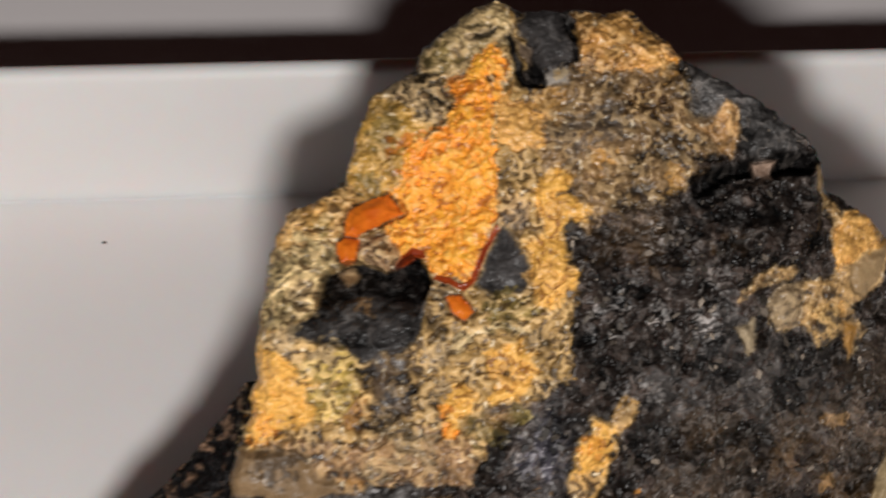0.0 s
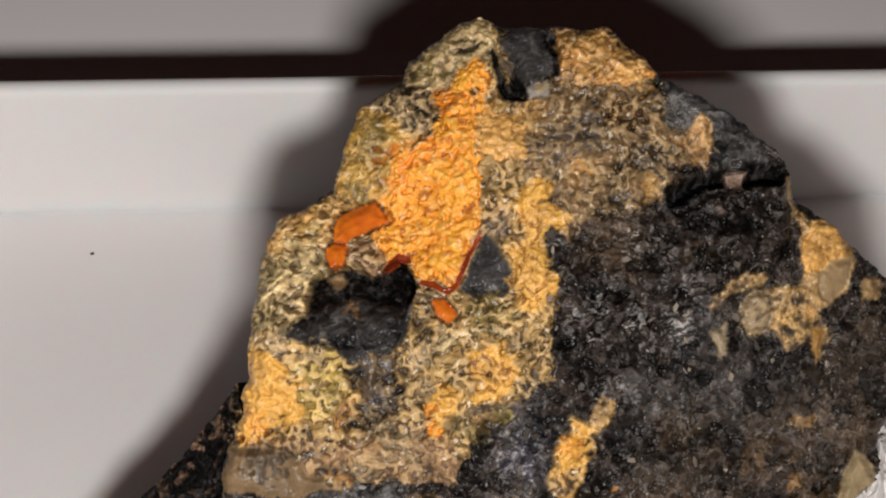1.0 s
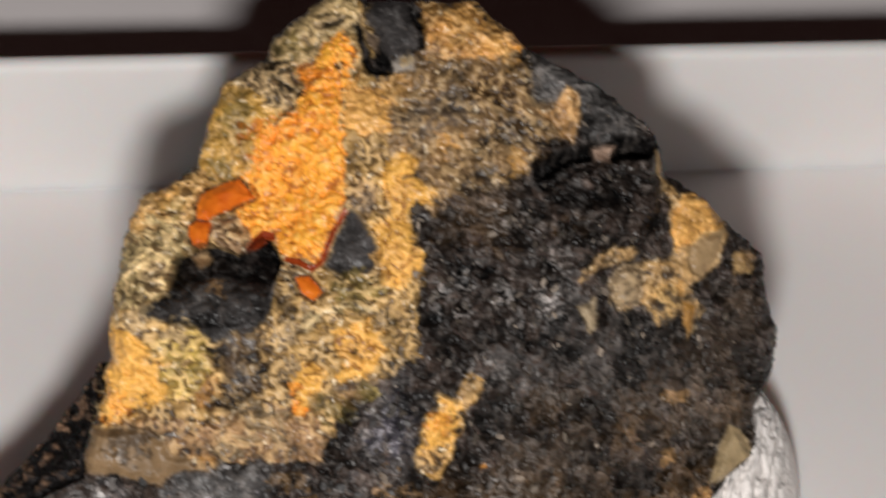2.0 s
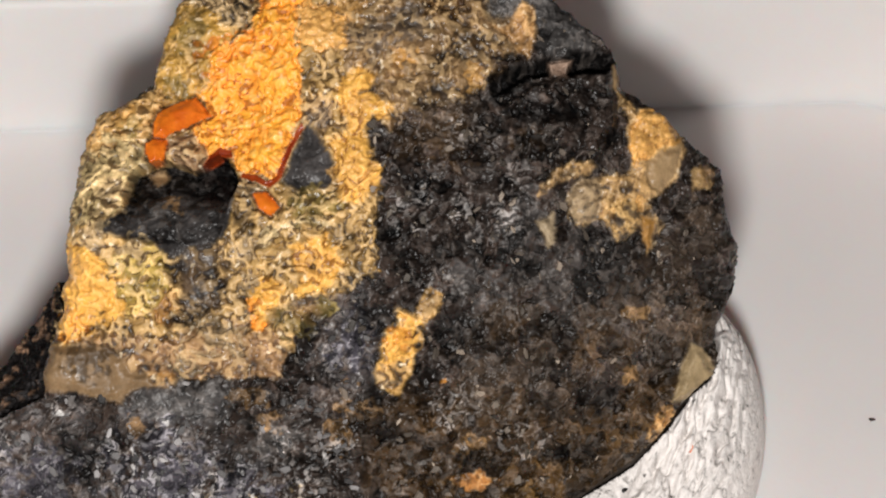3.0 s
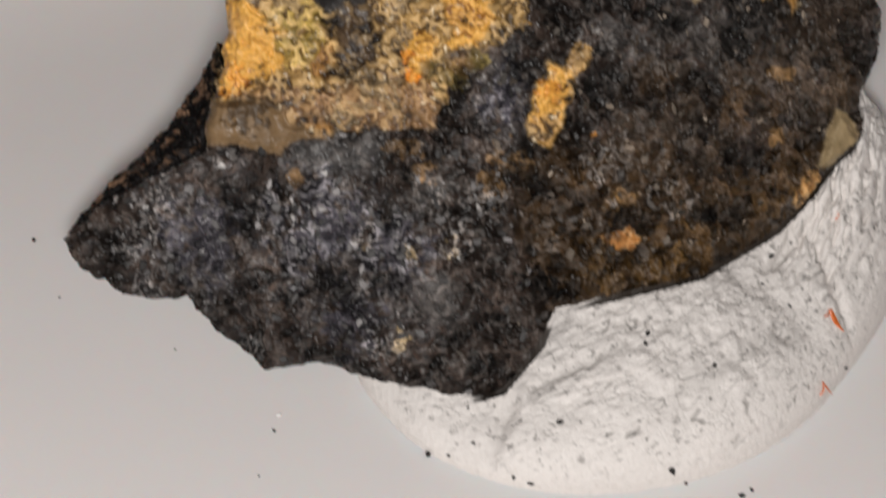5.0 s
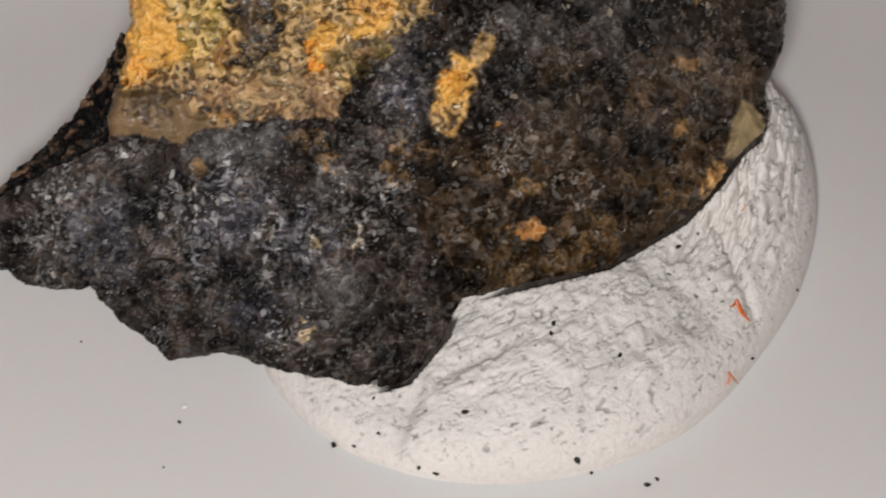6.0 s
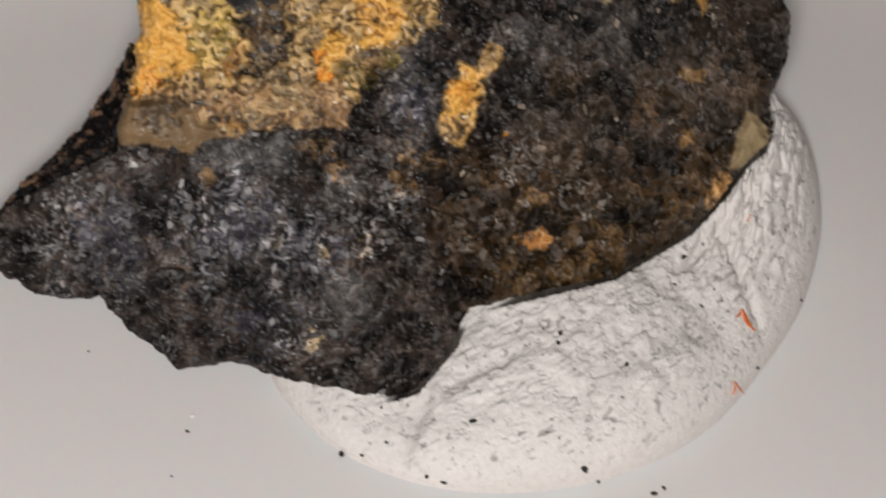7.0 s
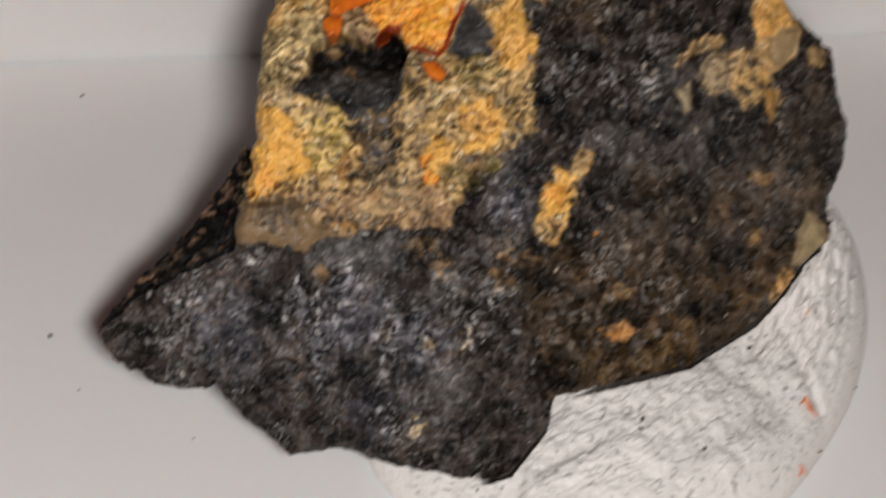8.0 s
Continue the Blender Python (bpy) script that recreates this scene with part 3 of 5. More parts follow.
# name, material, colour, label, lift, raggedness, outline
PATCHES = [
    ("dark_matrix", M_dark, "dark", "dark grey sparkling metallic rock face", 0, 1.0, DARK_MATRIX_AREA),
    ("brown_matrix", M_brown, "brown", "dark brown grainy rock", 0, 1.0, BROWN_MATRIX_AREA),
    ("slate_patch", M_dark, "slate", "smooth dark slate grey patch", 0.05, 0.6, SMOOTH_SLATE_AREA),
    ("tan_crust", M_crust, "greytan", "grey brown crust with tan grains", 0.1, 1.0, TAN_CRUST_AREA),
    ("olive_crust", M_crust, "olive", "olive and cream granular crust", 0.1, 0.7, OLIVE_CRUST_AREA),
    ("pale_olive_crust", M_crust, "olivegrey", "grey green crust on the upper corner", 0.15, 0.4, PALE_OLIVE_AREA),
    ("ochre_crust", M_crust, "ochre", "ochre green granular crust", 0.1, 0.6, OCHRE_CRUST_AREA),
    ("tan_rim", M_crust, "rim", "tan and golden crust along the rim", 0.1, 0.5, TAN_RIM_AREA),
    ("netted_crust", M_crust, "cell", "pale cream crust netted with dark cracks", 0.12, 0.5, NET_CRUST_AREA),
    ("smoky_patch", M_crust, "smoke", "smoky brown stained rock", -0.2, 0.8, SMOKY_PATCH_AREA),
    ("dark_wedge", M_dark, "wedge", "smooth dark grey wedge", -0.3, 0.2, DARK_WEDGE_AREA),
    ("grey_splash", M_crust, "greybeige", "pale grey glinting grain", 0.1, 0.5, GREY_SPLASH_AREA),
    ("cream_crust", M_crust, "beige", "beige granular crust above the dark rock", 0.12, 0.5, CREAM_CRUST_AREA),
    ("quartz_patch", M_quartz, "quartz", "smooth brown translucent quartz patch", 0.25, 0.2, QUARTZ_PATCH_AREA),
    ("copper_chip", M_crust, "copper", "copper brown chip at the end of the quartz", 0.3, 0.15, COPPER_CHIP_AREA),
    ("yellow_crust", M_crust, "yellow", "golden yellow granular crust", 0.15, 0.6, YELLOW_CRUST_AREA),
    ("lime_crust", M_crust, "lime", "yellow green granular crust", 0.12, 0.6, LIME_CRUST_AREA),
    ("rusty_crust", M_crust, "copper", "dull orange brown crust", 0.1, 0.6, RUSTY_CRUST_AREA),
    ("yellow_crust", M_crust, "yellow", "golden yellow granular crust", 0.15, 0.6, YELLOW_CRUST_AREA_B),
    ("green_crust", M_crust, "green", "olive green granular crust", 0.1, 0.6, GREEN_CRUST_AREA),
    ("cream_arc", M_crust, "palecream", "pale cream arched ridge of crystals", 0.25, 0.5, CREAM_ARC_AREA),
    ("orange_chip", M_crust, "yellow", "small golden orange crust patch", 0.15, 0.4, ORANGE_CHIP_AREA),
    ("brown_crust", M_crust, "smoke", "brown crust beside the dark rock", 0.1, 0.6, BROWN_CRUST_AREA),
]
PATCHES += [
    ("orange_crust", M_crust, "orange", "bright orange granular crystal crust", 0.3, 0.6, ORANGE_CRUST_AREA),
    ("golden_crust", M_crust, "yellow", "golden orange crust strip", 0.2, 0.45, GOLDEN_CRUST_AREA),
    ("golden_crust", M_crust, "copper", "orange brown crust at the top", 0.2, 0.7, GOLDEN_CRUST_AREA_B),
    ("golden_crust", M_crust, "gold", "golden tan granular crust", 0.15, 0.7, GOLDEN_CRUST_AREA_C),
    ("brown_pit", M_crust, "pit", "dark brown pit in the crust", -0.5, 0.6, BROWN_PIT_AREA),
    ("grey_slab", M_dark, "slate", "smooth dark grey slab", 0.1, 0.3, GREY_SLAB_AREA),
    ("black_crack", M_black, "black", "crack beside the blocky crystal, its shade painted black", -0.9, 0.15, BLACK_CRACK_AREA),
    # right-hand shadow beside the crystal, painted as a black recess
    ("black_crack", M_black, "black", "crack beside the blocky crystal, its shade painted black", -0.9, 0.15, SHADOW_STRIP_AREA),
    ("black_crystal", M_dark, "wedge", "dark grey blocky crystal", 0.35, 0.1, BLACK_CRYSTAL_AREA),
    ("grey_fin", M_quartz, "fin", "thin grey brown fin beside the crystal", 0.3, 0.15, GREY_FIN_AREA),
    ("grey_chip", M_quartz, "palechip", "pale grey fragment under the crystal", 0.2, 0.2, GREY_CHIP_AREA),
    ("tan_patch", M_crust, "tan", "small tan triangular patch", 0.1, 0.25, TAN_PATCH_AREA),
    ("tan_patch", M_crust, "fawn", "fawn crust patch with gold grains", 0.2, 0.3, TAN_PATCH_AREA_B),
    ("pale_rosette", M_crust, "stone", "rounded pale grey tan grain", 0.4, 0.2, ROSETTE_AREA),
    ("cream_grain", M_crust, "butter", "cream and gold grain", 0.4, 0.3, CREAM_GRAIN_AREA),
    ("golden_lump", M_crust, "gold", "lump of fused golden crystals", 0.35, 0.3, GOLD_GRAINS_AREA),
    ("grey_beige_face", M_quartz, "greybeige", "flat grey beige crystal face", 0.25, 0.15, GREY_BEIGE_AREA),
    ("tan_sliver", M_crust, "fawn", "narrow tan sliver in the dark rock", 0.15, 0.3, TAN_SLIVER_AREA),
    ("tan_crumb", M_quartz, "stone", "small tan crumb in the dark rock", 0.2, 0.3, TAN_CRUMB_AREA),
    ("orange_drop", M_quartz, "amber", "smooth amber brown grain", 0.3, 0.2, ORANGE_DROP_AREA),
    ("tan_knob", M_quartz, "fawn", "rounded yellow tan grain", 0.3, 0.3, TAN_KNOB_AREA),
    ("rusty_edge", M_crust, "copper", "rust orange crumbs along the putty", 0.2, 0.6, RUSTY_EDGE_AREA),
    ("pale_grain", M_quartz, "palegrain", "pale olive grain against the putty", 0.5, 0.15, PALE_GRAIN_AREA),
]
PATCHES += [
    # recessed gap; the slab's shade on it is put into the black
    ("shaded_ledge", M_black, "black", "recessed gap under the slab, its shade painted black", -1.3, 0.25, SHADED_LEDGE_AREA),
    ("pink_chip", M_quartz, "pinkish", "flat pinkish chip in the gap", -0.4, 0.1, PINK_CHIP_AREA),
    ("pale_edge", M_quartz, "greybeige", "pale upright edge beside the gap", 0.1, 0.1, PALE_EDGE_AREA),
    ("dendrite", M_crust, "branch", "dark grain with pale branching crystals", 0.2, 0.4, DENDRITE_AREA),
    ("golden_streak", M_crust, "yellow", "narrow golden orange streak", 0.15, 0.25, GOLDEN_STREAK_AREA),
    ("streak_prong", M_crust, "fawn", "paler tan prong of the golden streak", 0.2, 0.25, GOLD_PRONG_AREA),
    ("streak_foot", M_crust, "rim", "tan lower end of the golden streak", 0.1, 0.3, STREAK_FOOT_AREA),
    ("orange_spot", M_crust, "orangebrown", "small dull orange spot", 0.1, 0.5, ORANGE_SPOT_AREA),
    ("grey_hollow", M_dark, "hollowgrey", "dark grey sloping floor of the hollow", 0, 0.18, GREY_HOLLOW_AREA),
    # black mineral, with the hollow's shade added to its colour
    ("black_cavity", M_black, "cavity", "broken hollow of black mineral with painted shade", 0, 0.12, BLACK_CAVITY_AREA),
    ("dark_red_edge", M_shaded_red, "red", "red underside of the orange crust, shade painted in", -0.7, 0.1, DARK_RED_AREA),
    ("lip_chunk", M_crust, "lip", "brown and cream broken chunk on the hollow's lip", 0.3, 0.2, LIP_CHUNK_AREA),
    ("cream_chip", M_quartz, "greybeige", "small pale chip in the hollow", -0.2, 0.2, CREAM_CHIP_AREA),
    ("red_crystal", M_red, "red", "smooth red orange crystal face", 0.35, 0.08, RED_CRYSTAL_AREA),
    ("red_crystal", M_red, "red", "small red orange crystal chip", 0.1, 0.08, RED_CRYSTAL_AREA_B),
    ("red_crystal", M_red, "red", "small red orange broken crystal", 0.2, 0.08, RED_CRYSTAL_AREA_C),
    ("red_edge", M_shaded_red, "red", "red lower edge of the orange crust", 0.1, 0.1, RED_EDGE_AREA),
    ("rock_flank", M_black, "black", "black rough flank of the rock", 0, 0.3, ROCK_FLANK_AREA),
]
GOLD_SPOTS = [(-17.6, 8.2, 0.7), (-16.2, 9.4, 0.6), (-18.1, 1.4, 0.7), (-6.7, 1.9, 0.9), (-6.2, 13.8, 0.9), (-4.7, 9.6, 0.7), (-4.7, 6.3, 1.0), (-1.8, 18.4, 1.5), (-0.1, 17.1, 1.0), (10.4, 8.9, 0.9), (-5.1, 14.7, 0.9), (-2.3, 12.2, 0.7), (9.4, 5.2, 0.35), (1.0, 11.2, 0.7)]
ORANGE_SPOTS = [(-18.2, -0.9, 0.7), (-18.6, -1.4, 0.4), (-9.5, 0.2, 0.25), (-9.4, -0.9, 0.3), (-2.85, -1.6, 0.6), (-0.4, -3.7, 0.3), (1.0, 17.4, 0.5)]
DEEP_SPOTS = [(-11.1, 12.4, 1.0), (-11.4, 11.2, 0.65), (-10.1, 12.8, 0.6), (-9.3, 15.4, 0.6), (-9.4, 0.1, 0.3), (-9.4, -0.9, 0.3)]
GREEN_SPOTS = [(-15.7, 8.8, 0.6), (-15.4, 1.7, 0.8), (-12.9, 13.4, 0.9), (-10.2, 17.2, 0.9), (-6.9, 4.9, 0.9), (-13.4, 10.8, 0.7), (-7.6, -0.9, 0.8), (-6.2, -0.2, 0.6)]
CREAM_SPOTS = [(-12.4, 15.7, 0.33), (-11.6, 15.2, 0.42), (-11.3, 14.7, 0.36), (-10.4, 14.2, 0.42), (-11.9, 16.1, 0.25), (-7.0, 18.2, 0.29), (-9.6, 17.4, 0.4), (-8.9, 17.9, 0.35), (-4.5, 16.1, 0.3), (-15.1, 2.7, 0.7), (-16.2, 5.6, 0.8), (-17, 3.3, 0.8), (-11.2, -1.6, 1.0), (-12.7, -2.3, 0.8), (-10.1, 2.6, 0.7), (-9.8, 1.2, 0.5), (-12.9, 7.5, 0.3), (-7.5, -9.4, 0.5), (-9.7, -9.5, 0.4), (-11.9, -9.1, 0.3), (-10.3, -13.9, 0.5), (-9.3, 6, 0.3)]
GREY_SPOTS = [(-6.46, 9.12, 0.63), (-10.04, 5.5, 0.57), (2.45, 15.74, 0.91), (-3.98, 13, 1.29), (-2.32, 13.61, 1.14), (-8.77, -6.51, 1.43), (-8.13, -11.5, 1.29), (-14.12, 4.44, 0.69), (-3.19, 16.74, 0.46), (0.03, -1.07, 0.74)]
BLUE_SPOTS = [(-14.1, -8.3, 2.4), (-20.1, -8.6, 2), (-10.5, -9.3, 1.8), (-12.6, -13.1, 1.6), (-4.9, -1.9, 1.2)]
BROWN_SPOTS = [(1.3, 15.6, 0.9), (1.6, 12, 1.1), (-16.6, -1.5, 0.8), (-13.6, -1.5, 0.7), (-10.1, 4.3, 0.6), (-12.2, 1, 1.1), (-17.5, -2.4, 1.0), (4, 8.3, 0.8), (3.1, 7.8, 0.5), (1.1, 12.6, 1.2), (6.5, -9.5, 2.4), (8.1, -6.9, 2.2), (3.6, -5.9, 2), (3.1, -0.8, 1.7), (7.5, -2, 2), (0, 7.8, 1.2), (-1.7, 8, 1.3), (8.6, 6.1, 0.45), (8.0, 4.4, 0.25), (-14.4, -1.5, 0.3), (-14.3, -2.1, 0.3)]
SLATE_SPOTS = [(2.2, 0.5, 1.6), (4.3, 1.6, 1.8), (0.6, 1.6, 1.2), (-13.5, -4.56, 1.2), (-11.76, -4.62, 0.97), (3.47, 3.67, 1.71), (6.75, 1.7, 2.29), (5.03, 0.27, 1.71), (-15, -4.53, 1.14), (-11.44, -4.57, 1.14)]
WEDGE_SPOTS = [(-12.04, 3.44, 0.86), (-12.83, 2.34, 0.74), (-12.25, 0.72, 0.69)]
NIGHT_SPOTS = [(-7.2, -2.2, 1.0), (0.59, 5.3, 3.43), (4.51, 9.01, 2.57), (2.54, 7.01, 2.57), (-2.18, 3.6, 2.29), (-4.19, 0.9, 1.0)]
RUST_SPOTS = [(-0.51, 15.13, 1.2), (-1.49, 14.19, 0.74), (6.49, -9.54, 3.14), (3.55, -10.72, 2.57), (9.04, -7.47, 2.29), (0.04, -10.71, 1.71)]
UMBER_SPOTS = [(10.78, 0.82, 4.29), (7.14, -0.31, 3.71), (12.52, 3.75, 2), (3.63, -3.04, 3.71), (11.16, -1.34, 2.86), (-0.31, 8.89, 1.71)]
# black mineral, and the notch's shade painted beside the lower lobe
BLACK_SPOTS = [(-8.2, 18.1, 0.36), (-7.8, 15.9, 0.2), (-11.0, 15.8, 0.28), (-10.4, 14.8, 0.28), (-9.8, 14.3, 0.25), (-2.7, -2.9, 0.2), (2.5, 10.3, 1.0), (-10.8, -11, 0.86), (-6.7, -15.1, 0.7), (-16, -10.8, 1.2), (-1.7, 5.8, 1.2), (3.9, 9.8, 1.3), (-0.6, -1.2, 0.9), (8.1, -4.9, 0.74), (-3.4, -10.7, 0.9), (-3.7, -9.6, 0.5), (-3.1, -11.7, 0.7), (-1.6, 6.3, 0.8)]
TAN_SPOTS = [(-13.4, 4.9, 0.4), (-10.0, -4.4, 0.6), (-9.7, -4.0, 0.4), (-15.3, -5.9, 0.45), (9.0, -0.5, 0.4), (9.7, -0.4, 0.4), (9.0, -3.7, 0.4), (7.7, 4.8, 0.4), (-4.9, -5.1, 1.0), (0.7, -7, 0.8), (-5.5, -6.3, 0.8), (-2.9, 11.6, 0.7), (-7.1, -0.3, 0.6), (-8.9, -5.4, 0.6), (13, 6.8, 0.5)]
# clusters where glints of light are painted onto the dark rock
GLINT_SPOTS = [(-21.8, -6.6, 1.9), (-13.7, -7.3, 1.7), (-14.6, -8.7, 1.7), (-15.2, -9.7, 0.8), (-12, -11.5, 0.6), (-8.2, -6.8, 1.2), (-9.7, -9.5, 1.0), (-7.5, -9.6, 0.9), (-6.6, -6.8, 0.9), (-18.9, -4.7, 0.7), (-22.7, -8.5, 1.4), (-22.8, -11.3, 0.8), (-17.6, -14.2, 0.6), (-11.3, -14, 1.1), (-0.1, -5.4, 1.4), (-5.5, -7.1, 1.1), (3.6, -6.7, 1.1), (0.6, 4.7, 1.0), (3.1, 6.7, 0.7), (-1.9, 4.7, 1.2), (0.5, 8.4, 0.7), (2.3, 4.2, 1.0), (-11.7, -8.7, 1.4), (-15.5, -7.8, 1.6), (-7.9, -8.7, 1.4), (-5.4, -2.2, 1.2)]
STEEL_SPOTS = [(-20, -8.5, 4.5), (-13.5, -9, 5), (-9.5, -12, 2.6), (-5.2, -1.8, 2.4), (-4.6, -3.6, 1.6)]
STAINS = [("steel", STEEL_SPOTS, 0.6), ("umber", UMBER_SPOTS, 0.8), ("black", NIGHT_SPOTS, 0.35), ("slate", SLATE_SPOTS, 0.7), ("rust", RUST_SPOTS, 0.5), ("brown", BROWN_SPOTS, 0.7), ("blue", BLUE_SPOTS, 0.5), ("grey", GREY_SPOTS, 0.45), ("wedge", WEDGE_SPOTS, 0.8), ("green", GREEN_SPOTS, 0.7), ("cream", CREAM_SPOTS, 0.85), ("tan", TAN_SPOTS, 0.5), ("gold", GOLD_SPOTS, 0.6), ("deeporange", DEEP_SPOTS, 0.5), ("orange", ORANGE_SPOTS, 0.5), ("black", BLACK_SPOTS, 0.8)]
FLANK_KIND = [p[0] for p in PATCHES].index("rock_flank")
REDS = [n for n, p in enumerate(PATCHES) if p[1] in (M_red, M_shaded_red)]


def face_height(x, y):
    """The broad shape of the broken face."""
    z = -0.756 - 0.3397 * x + 0.1601 * y - 0.01141 * x * x + 0.01316 * x * y - 0.01134 * y * y
    for bx, by, h, r in ((-16.8, 3.6, 1.8, 2.6), (-11, 9, -1.4, 3.2), (1, -9, 0.9, 4), (-19, -9, -1.0, 4), (12.5, -3, -1.0, 3)):
        z = z + h * np.exp(-((x - bx) ** 2 + (y - by) ** 2) / r**2)
    return z


def blotch(spots, x, y, rag):
    """How strongly a ragged-edged stain covers each place, 0 to 1."""
    m = np.zeros(x.shape)
    for sx, sy, r in spots:
        d = np.hypot(x - sx, y - sy) / r
        near = d < 2.2
        m[near] = np.maximum(m[near], smooth(1.08, 0.62, d[near] + 0.8 * rag[near]))
    return m


def flake_shape(seed):
    """A flat broken crystal face, unit size: a bevelled five or six sided plate, as corners and faces."""
    rng = random.Random(seed)
    n = 5 + seed % 2
    turns = [2 * math.pi * (k + rng.uniform(-0.3, 0.3)) / n for k in range(n)]
    reach = [rng.uniform(0.65, 1.1) for k in range(n)]
    low = [(r * math.cos(a), r * math.sin(a), -0.6) for a, r in zip(turns, reach)]
    top = [(0.8 * r * math.cos(a), 0.8 * r * math.sin(a), 0.3) for a, r in zip(turns, reach)]
    faces = [(k, (k + 1) % n, n + (k + 1) % n, n + k) for k in range(n)] + [tuple(range(n, 2 * n))]
    return np.array(low + top), faces


def flakes(rock, parents, x, y, z, weight, kind):
    """Cleavage flakes on the dark rock: the largest are pieces of their own, the small ones one joined part."""
    rng = np.random.default_rng(5)
    shapes = [flake_shape(k) for k in range(8)]
    coats = (M_flake, M_warm_flake)
    meshes = [[mesh_of("crystal_flake", v * MM, f, coat, False) for v, f in shapes] for coat in coats]
    chance = (weight / weight.sum()).ravel()
    picks = rng.choice(chance.size, 900, p=chance)
    heap = [([], []), ([], [])]
    for n, at in enumerate(picks):
        row, col = divmod(int(at), x.shape[1])
        px, py, pz = float(x[row, col]), float(y[row, col]), float(z[row, col])
        large = n < 290
        warm = int(px > -5.5 - 0.25 * py + float(rng.normal(0, 2.5)))
        size = float(rng.uniform(0.20, 0.44) if large else rng.uniform(0.09, 0.20))
        long = float(rng.uniform(0.25, 0.7))
        slope = Vector((0.34 + 0.0228 * px - 0.0132 * py, -0.16 - 0.0132 * px + 0.0227 * py, 1)).normalized()
        tilt = slope.to_track_quat("Z", "Y") @ Euler((float(rng.normal(0, 0.24)), float(rng.normal(0, 0.24)), float(rng.uniform(0, 6.28)))).to_quaternion()
        shape = n % 8
        m = Matrix.LocRotScale(Vector((px, py, pz + 0.2 * size)) * (MM if large else 1), tilt, Vector((size, size * long, 0.3 * size)))
        if large:
            ob = new("crystal_flake", meshes[warm][shape])
            ob.parent = parents.get(int(kind[row, col]), parents[0])
            ob.matrix_basis = m
        else:
            v, f = shapes[shape]
            verts, faces = heap[warm]
            base = len(verts)
            a = np.array(m)
            verts += (v @ a[:3, :3].T + a[:3, 3]).tolist()
            faces += [tuple(base + i for i in face) for face in f]
    for (verts, faces), coat, label in zip(heap, coats, ("tiny silvery crystal flakes scattered over the dark rock", "tiny brownish crystal flakes scattered over the brown rock")):
        tagged(part("crystal_glitter", mesh_of("crystal_glitter", np.array(verts) * MM, faces, coat, False), rock, label), kind="stuff")


